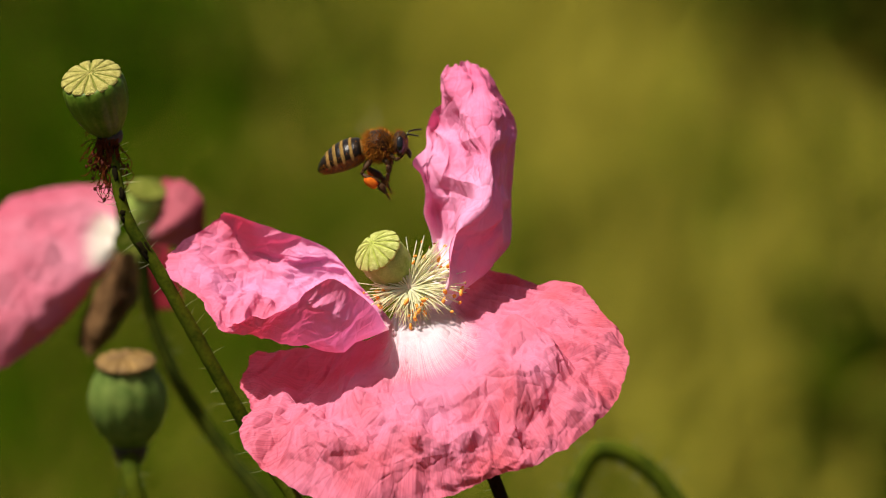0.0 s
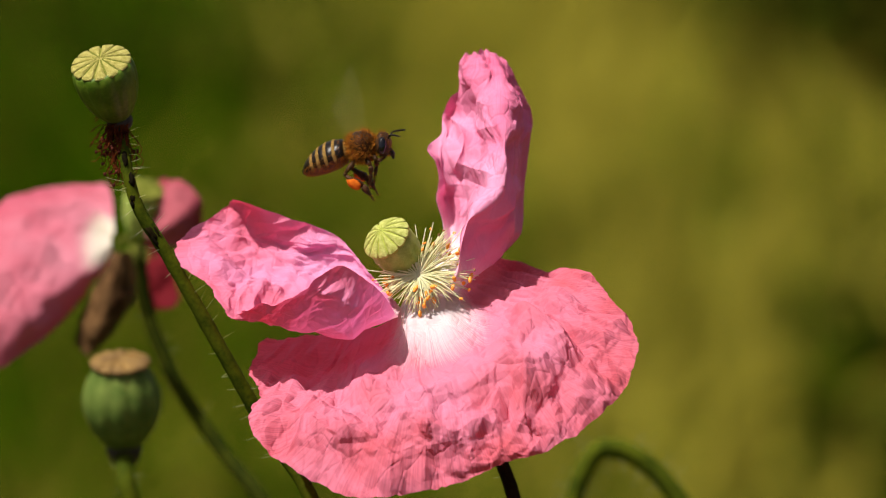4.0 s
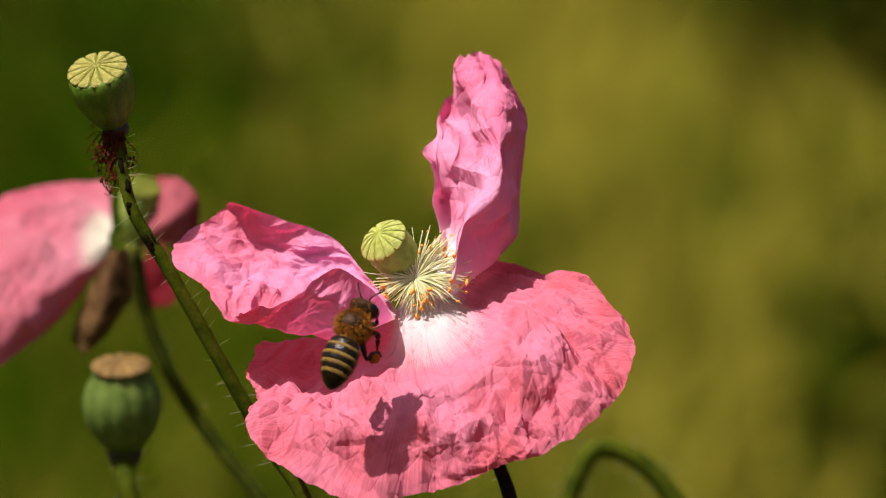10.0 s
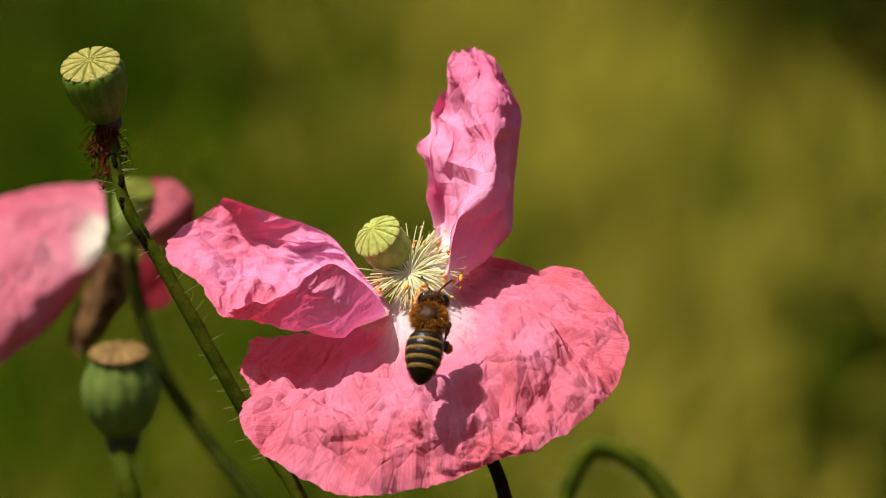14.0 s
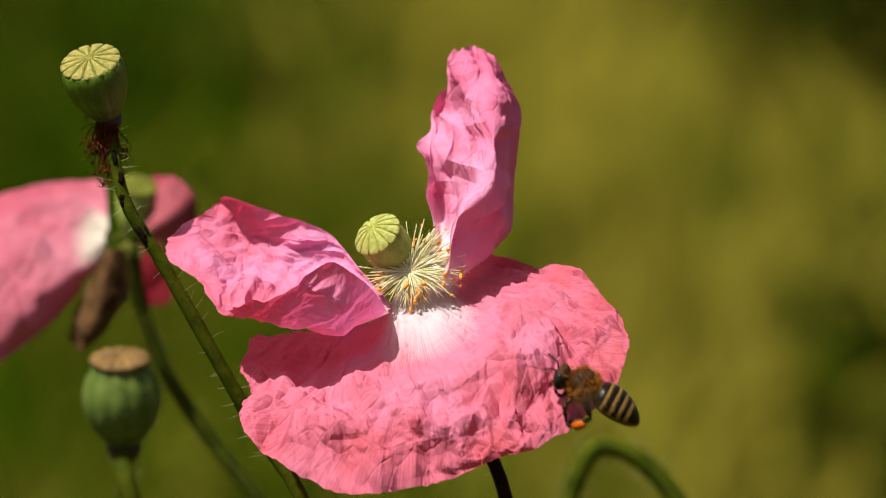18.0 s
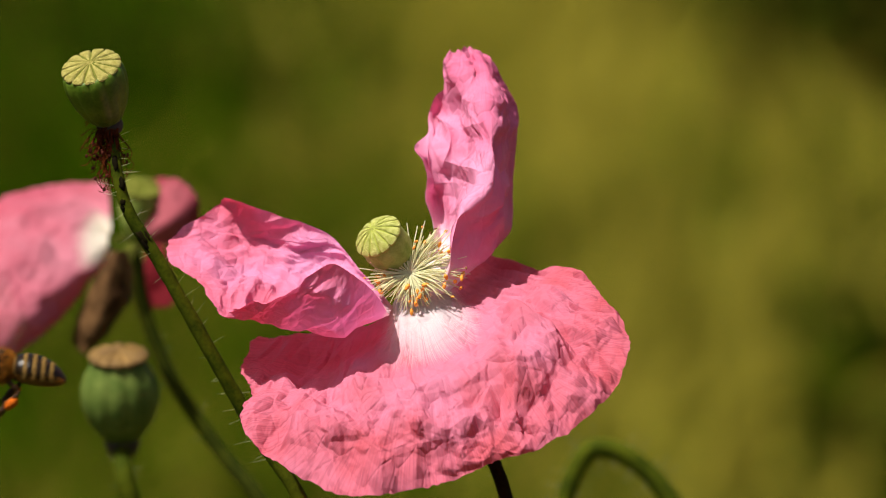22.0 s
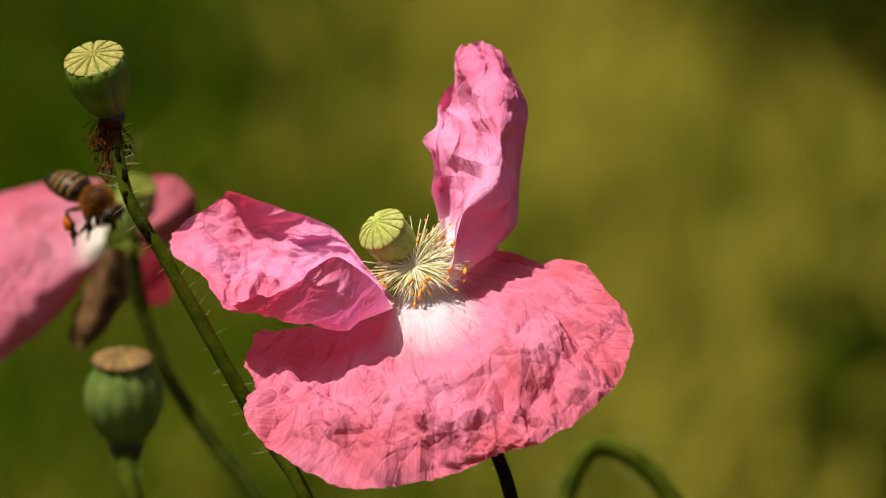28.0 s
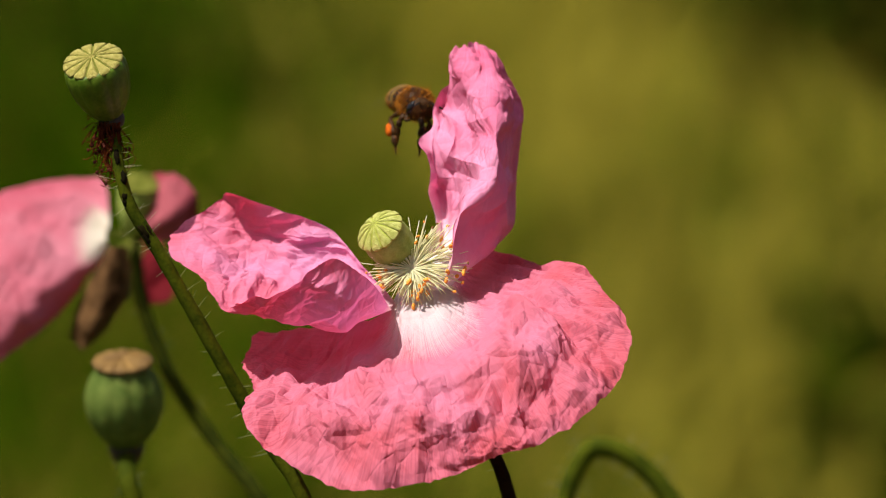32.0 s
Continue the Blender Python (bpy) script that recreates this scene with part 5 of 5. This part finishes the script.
    walk(bee, [fly(*row) for row in [
        (0, -10.4, 13.2, -9, (0.96, 0.24, 0.14), (0, 1, 0.25)),
        (0.5, -11.1, 11.8, -9, (0.92, 0.37, 0.14), (0, 1, 0.25)),
        (1, -12.4, 11.8, -9, (0.89, 0.43, 0.14), (0, 1, 0.25)),
        (1.5, -13.4, 12.5, -9, (0.91, 0.37, 0.17), (0, 1, 0.25)),
        (2, -14.1, 15.1, -9, (0.92, 0.35, 0.17), (0, 1, 0.25)),
        (2.5, -13.4, 16.7, -9, (0.96, 0.24, 0.17), (0, 1, 0.25)),
        (3, -10.2, 17.4, -9, (0.97, 0.10, 0.21), (0, 1, 0.25)),
        (3.5, -10.4, 16.1, -9, (0.93, 0.20, 0.31), (0, 1, 0.25)),
        (4.2, -13.8, 11.3, -3, (0.95, 0.27, 0.17), (0, 1, 0.25)),
        (4.9, -16.6, 5.6, 6, (0.95, 0.31, 0.00), (-0.1, 1, 0.4)),
        (5.5, -16.4, 3.2, 12, (0.93, 0.34, -0.14), (-0.1, 1, 0.5)),
        (6, -17.2, 1.8, 15, (0.93, 0.34, -0.17), (-0.2, 1, 0.6)),
        (6.5, -18.2, -2.3, 18.5, (0.92, 0.35, -0.17), (-0.2, 1, 0.6)),
        (7, -17.4, -6.5, 21.3, (0.84, 0.48, -0.26), (-0.4, 0.8, 0.7)),
        (7.5, -14.1, -7.2, 22, (0.76, 0.59, -0.26), (-0.4, 0.7, 0.7)),
        (8, -12.8, -8.6, 23, (0.65, 0.72, -0.26), (-0.5, 0.6, 0.7)),
        (8.5, -15.2, -9.9, 23, (0.45, 0.85, -0.26), (-0.5, 0.4, 0.8)),
        (9, -17.4, -7.6, 23, (0.53, 0.73, -0.42), (-0.5, 0.4, 0.8)),
        (9.5, -15.2, -9.4, 24, (0.40, 0.85, -0.34), (-0.4, 0.3, 0.9)),
        (10, -12.2, -11.7, 24, (0.40, 0.85, -0.34), (-0.4, 0.3, 0.9)),
        (10.5, -8.9, -12.7, 24.5, (0.29, 0.89, -0.34), (-0.3, 0.3, 1)),
        (11, -7.3, -14.2, 23.9, (0.16, 0.93, -0.34), (-0.2, 0.3, 1)),
        (11.5, -8.2, -15.6, 23.5, (0.18, 0.91, -0.37), (-0.2, 0.3, 1)),
        (12, -4.8, -16.4, 23, (0.13, 0.92, -0.37), (-0.1, 0.3, 1)),
        (12.5, -2.0, -16.6, 22.5, (0.13, 0.92, -0.37), (-0.1, 0.3, 1)),
        (13, -0.9, -14.6, 22.4, (0.09, 0.90, -0.42), (0, 0.3, 1)),
        (13.5, -0.4, -14.6, 22.6, (-0.03, 0.91, -0.42), (0, 0.3, 1)),
        (14, -2.0, -10.9, 21.8, (0.16, 0.89, -0.42), (-0.1, 0.3, 1)),
        (14.5, 2.0, -8.7, 24.5, (0.74, 0.62, -0.26), (-0.5, 0.7, 0.7)),
        (14.9, 9.9, -3.6, 26, (0.85, 0.49, -0.17), (-0.3, 0.9, 0.5)),
        (15.3, 26.5, 0.8, 28, (0.98, 0.17, 0.00), (0, 1, 0.3)),
        (15.7, 50.4, 0.8, 30, (0.87, -0.50, 0.00), (0.4, 0.9, 0.3)),
        (16.1, 73.4, -8.6, 32, (0.26, -0.97, 0.00), (0.7, 0.3, 0.7)),
        (16.5, 76.3, -25.9, 32, (-0.42, -0.91, 0.00), (0.4, 0.2, 0.9)),
        (16.9, 62.0, -42.6, 30, (-0.94, -0.34, 0.00), (-0.3, 0.7, 0.7)),
        (17.2, 46.7, -40.8, 27, (-0.98, 0.17, 0.00), (0.2, 0.9, 0.5)),
        (17.5, 29.6, -31.5, 24, (-0.91, 0.42, 0.00), (0.3, 0.9, 0.5)),
        (17.7, 26.1, -24.9, 23, (-0.91, 0.42, 0.00), (0.3, 0.9, 0.5)),
        (17.9, 20.3, -19.8, 23, (-0.93, 0.37, 0.00), (0.3, 0.9, 0.6)),
        (18, 19.8, -18.6, 20, (-0.88, 0.47, 0.00), (0.4, 0.8, 0.6)),
        (18.1, 16.2, -16.7, 20, (-0.80, 0.60, -0.09), (0.4, 0.7, 0.7)),
        (18.3, 9.9, -16.4, 22, (-0.63, 0.75, -0.17), (0.5, 0.5, 0.8)),
        (18.6, 3.0, -15.7, 23, (-0.63, 0.75, -0.17), (0.5, 0.5, 0.8)),
        (19, -4.7, -14.6, 23, (-0.70, 0.70, -0.17), (0.5, 0.6, 0.7)),
        (19.5, -9.3, -12.4, 22.5, (-0.63, 0.75, -0.17), (0.5, 0.6, 0.7)),
        (20, -9.8, -10.2, 21.8, (-0.79, 0.60, -0.14), (0.5, 0.7, 0.6)),
        (20.5, -14.3, -11.1, 22.5, (-0.93, 0.37, 0.00), (0.3, 0.9, 0.5)),
        (20.9, -24.0, -11.8, 23, (-0.98, 0.19, 0.00), (0.1, 1, 0.4)),
        (21, -26.2, -12.1, 23, (-0.99, 0.16, 0.00), (0, 1, 0.35)),
        (21.5, -39.2, -11.7, 26, (-0.99, 0.16, 0.00), (0, 1, 0.3)),
        (22, -55.1, -15.3, 28, (-1.00, 0.07, 0.00), (0, 1, 0.3)),
        (22.4, -67.6, -16.7, 20, (-0.98, -0.09, -0.17), (0, 1, 0.3)),
        (23.2, -88.4, -14.9, 0, (-0.71, 0.00, -0.71), (0, 1, 0.2)),
        (24.5, -96.7, -12.2, -25, (0.00, 0.00, -1.00), (0, 1, 0)),
        (26, -93.4, -9.2, -40, (0.71, 0.00, -0.71), (0, 1, 0)),
        (27.1, -68.2, -4.6, -45, (0.96, 0.15, -0.25), (0, 1, 0.2)),
        (27.5, -56.5, -1.6, -45, (0.95, 0.31, -0.09), (0, 1, 0.3)),
        (27.8, -51.4, 4.9, -45, (0.98, -0.17, 0.09), (0, 1, 0.3)),
        (28, -49.2, 7.4, -44, (0.79, -0.49, 0.37), (0, 1, 0.3)),
        (28.4, -48.9, 12.9, -42, (0.75, -0.13, 0.64), (0, 1, 0.2)),
        (28.7, -49.2, 15.8, -40, (0.82, -0.07, 0.57), (0, 1, 0.1)),
        (29, -46.9, 16.7, -38, (0.87, 0.00, 0.50), (0, 1, 0.1)),
        (29.2, -41.3, 17.1, -36, (0.79, 0.00, 0.62), (0, 1, 0)),
        (29.5, -34.7, 16.6, -35, (0.72, -0.19, 0.67), (0, 1, 0)),
        (29.7, -28.1, 15.0, -34, (0.62, -0.27, 0.73), (0, 1, 0)),
        (30, -22.6, 13.6, -32, (0.50, -0.30, 0.81), (0.1, 1, 0)),
        (30.5, -17.1, 13.0, -30, (0.62, -0.18, 0.76), (0, 1, 0)),
        (31, -10.5, 15.5, -30, (0.60, -0.15, 0.78), (0, 1, 0)),
        (31.5, -6.4, 18.4, -26, (0.48, -0.12, 0.87), (0.05, 1, 0)),
        (32, -4.3, 19.8, -22, (0.30, -0.17, 0.94), (0.1, 1, 0)),]])
    # wings beat: three strokes, a tenth of a second apart
    for wing, hinge, side, share in wings:
        beat = [(k / 10, (12, 62, -28)[k % 3] * (0.85 + 0.15 * share)) for k in range(321)]
        walk(wing, [(t, Matrix.Translation(hinge) @ pose(0, 0, 0, side * a, 0, side * 10 * share)) for t, a in beat])


motions()
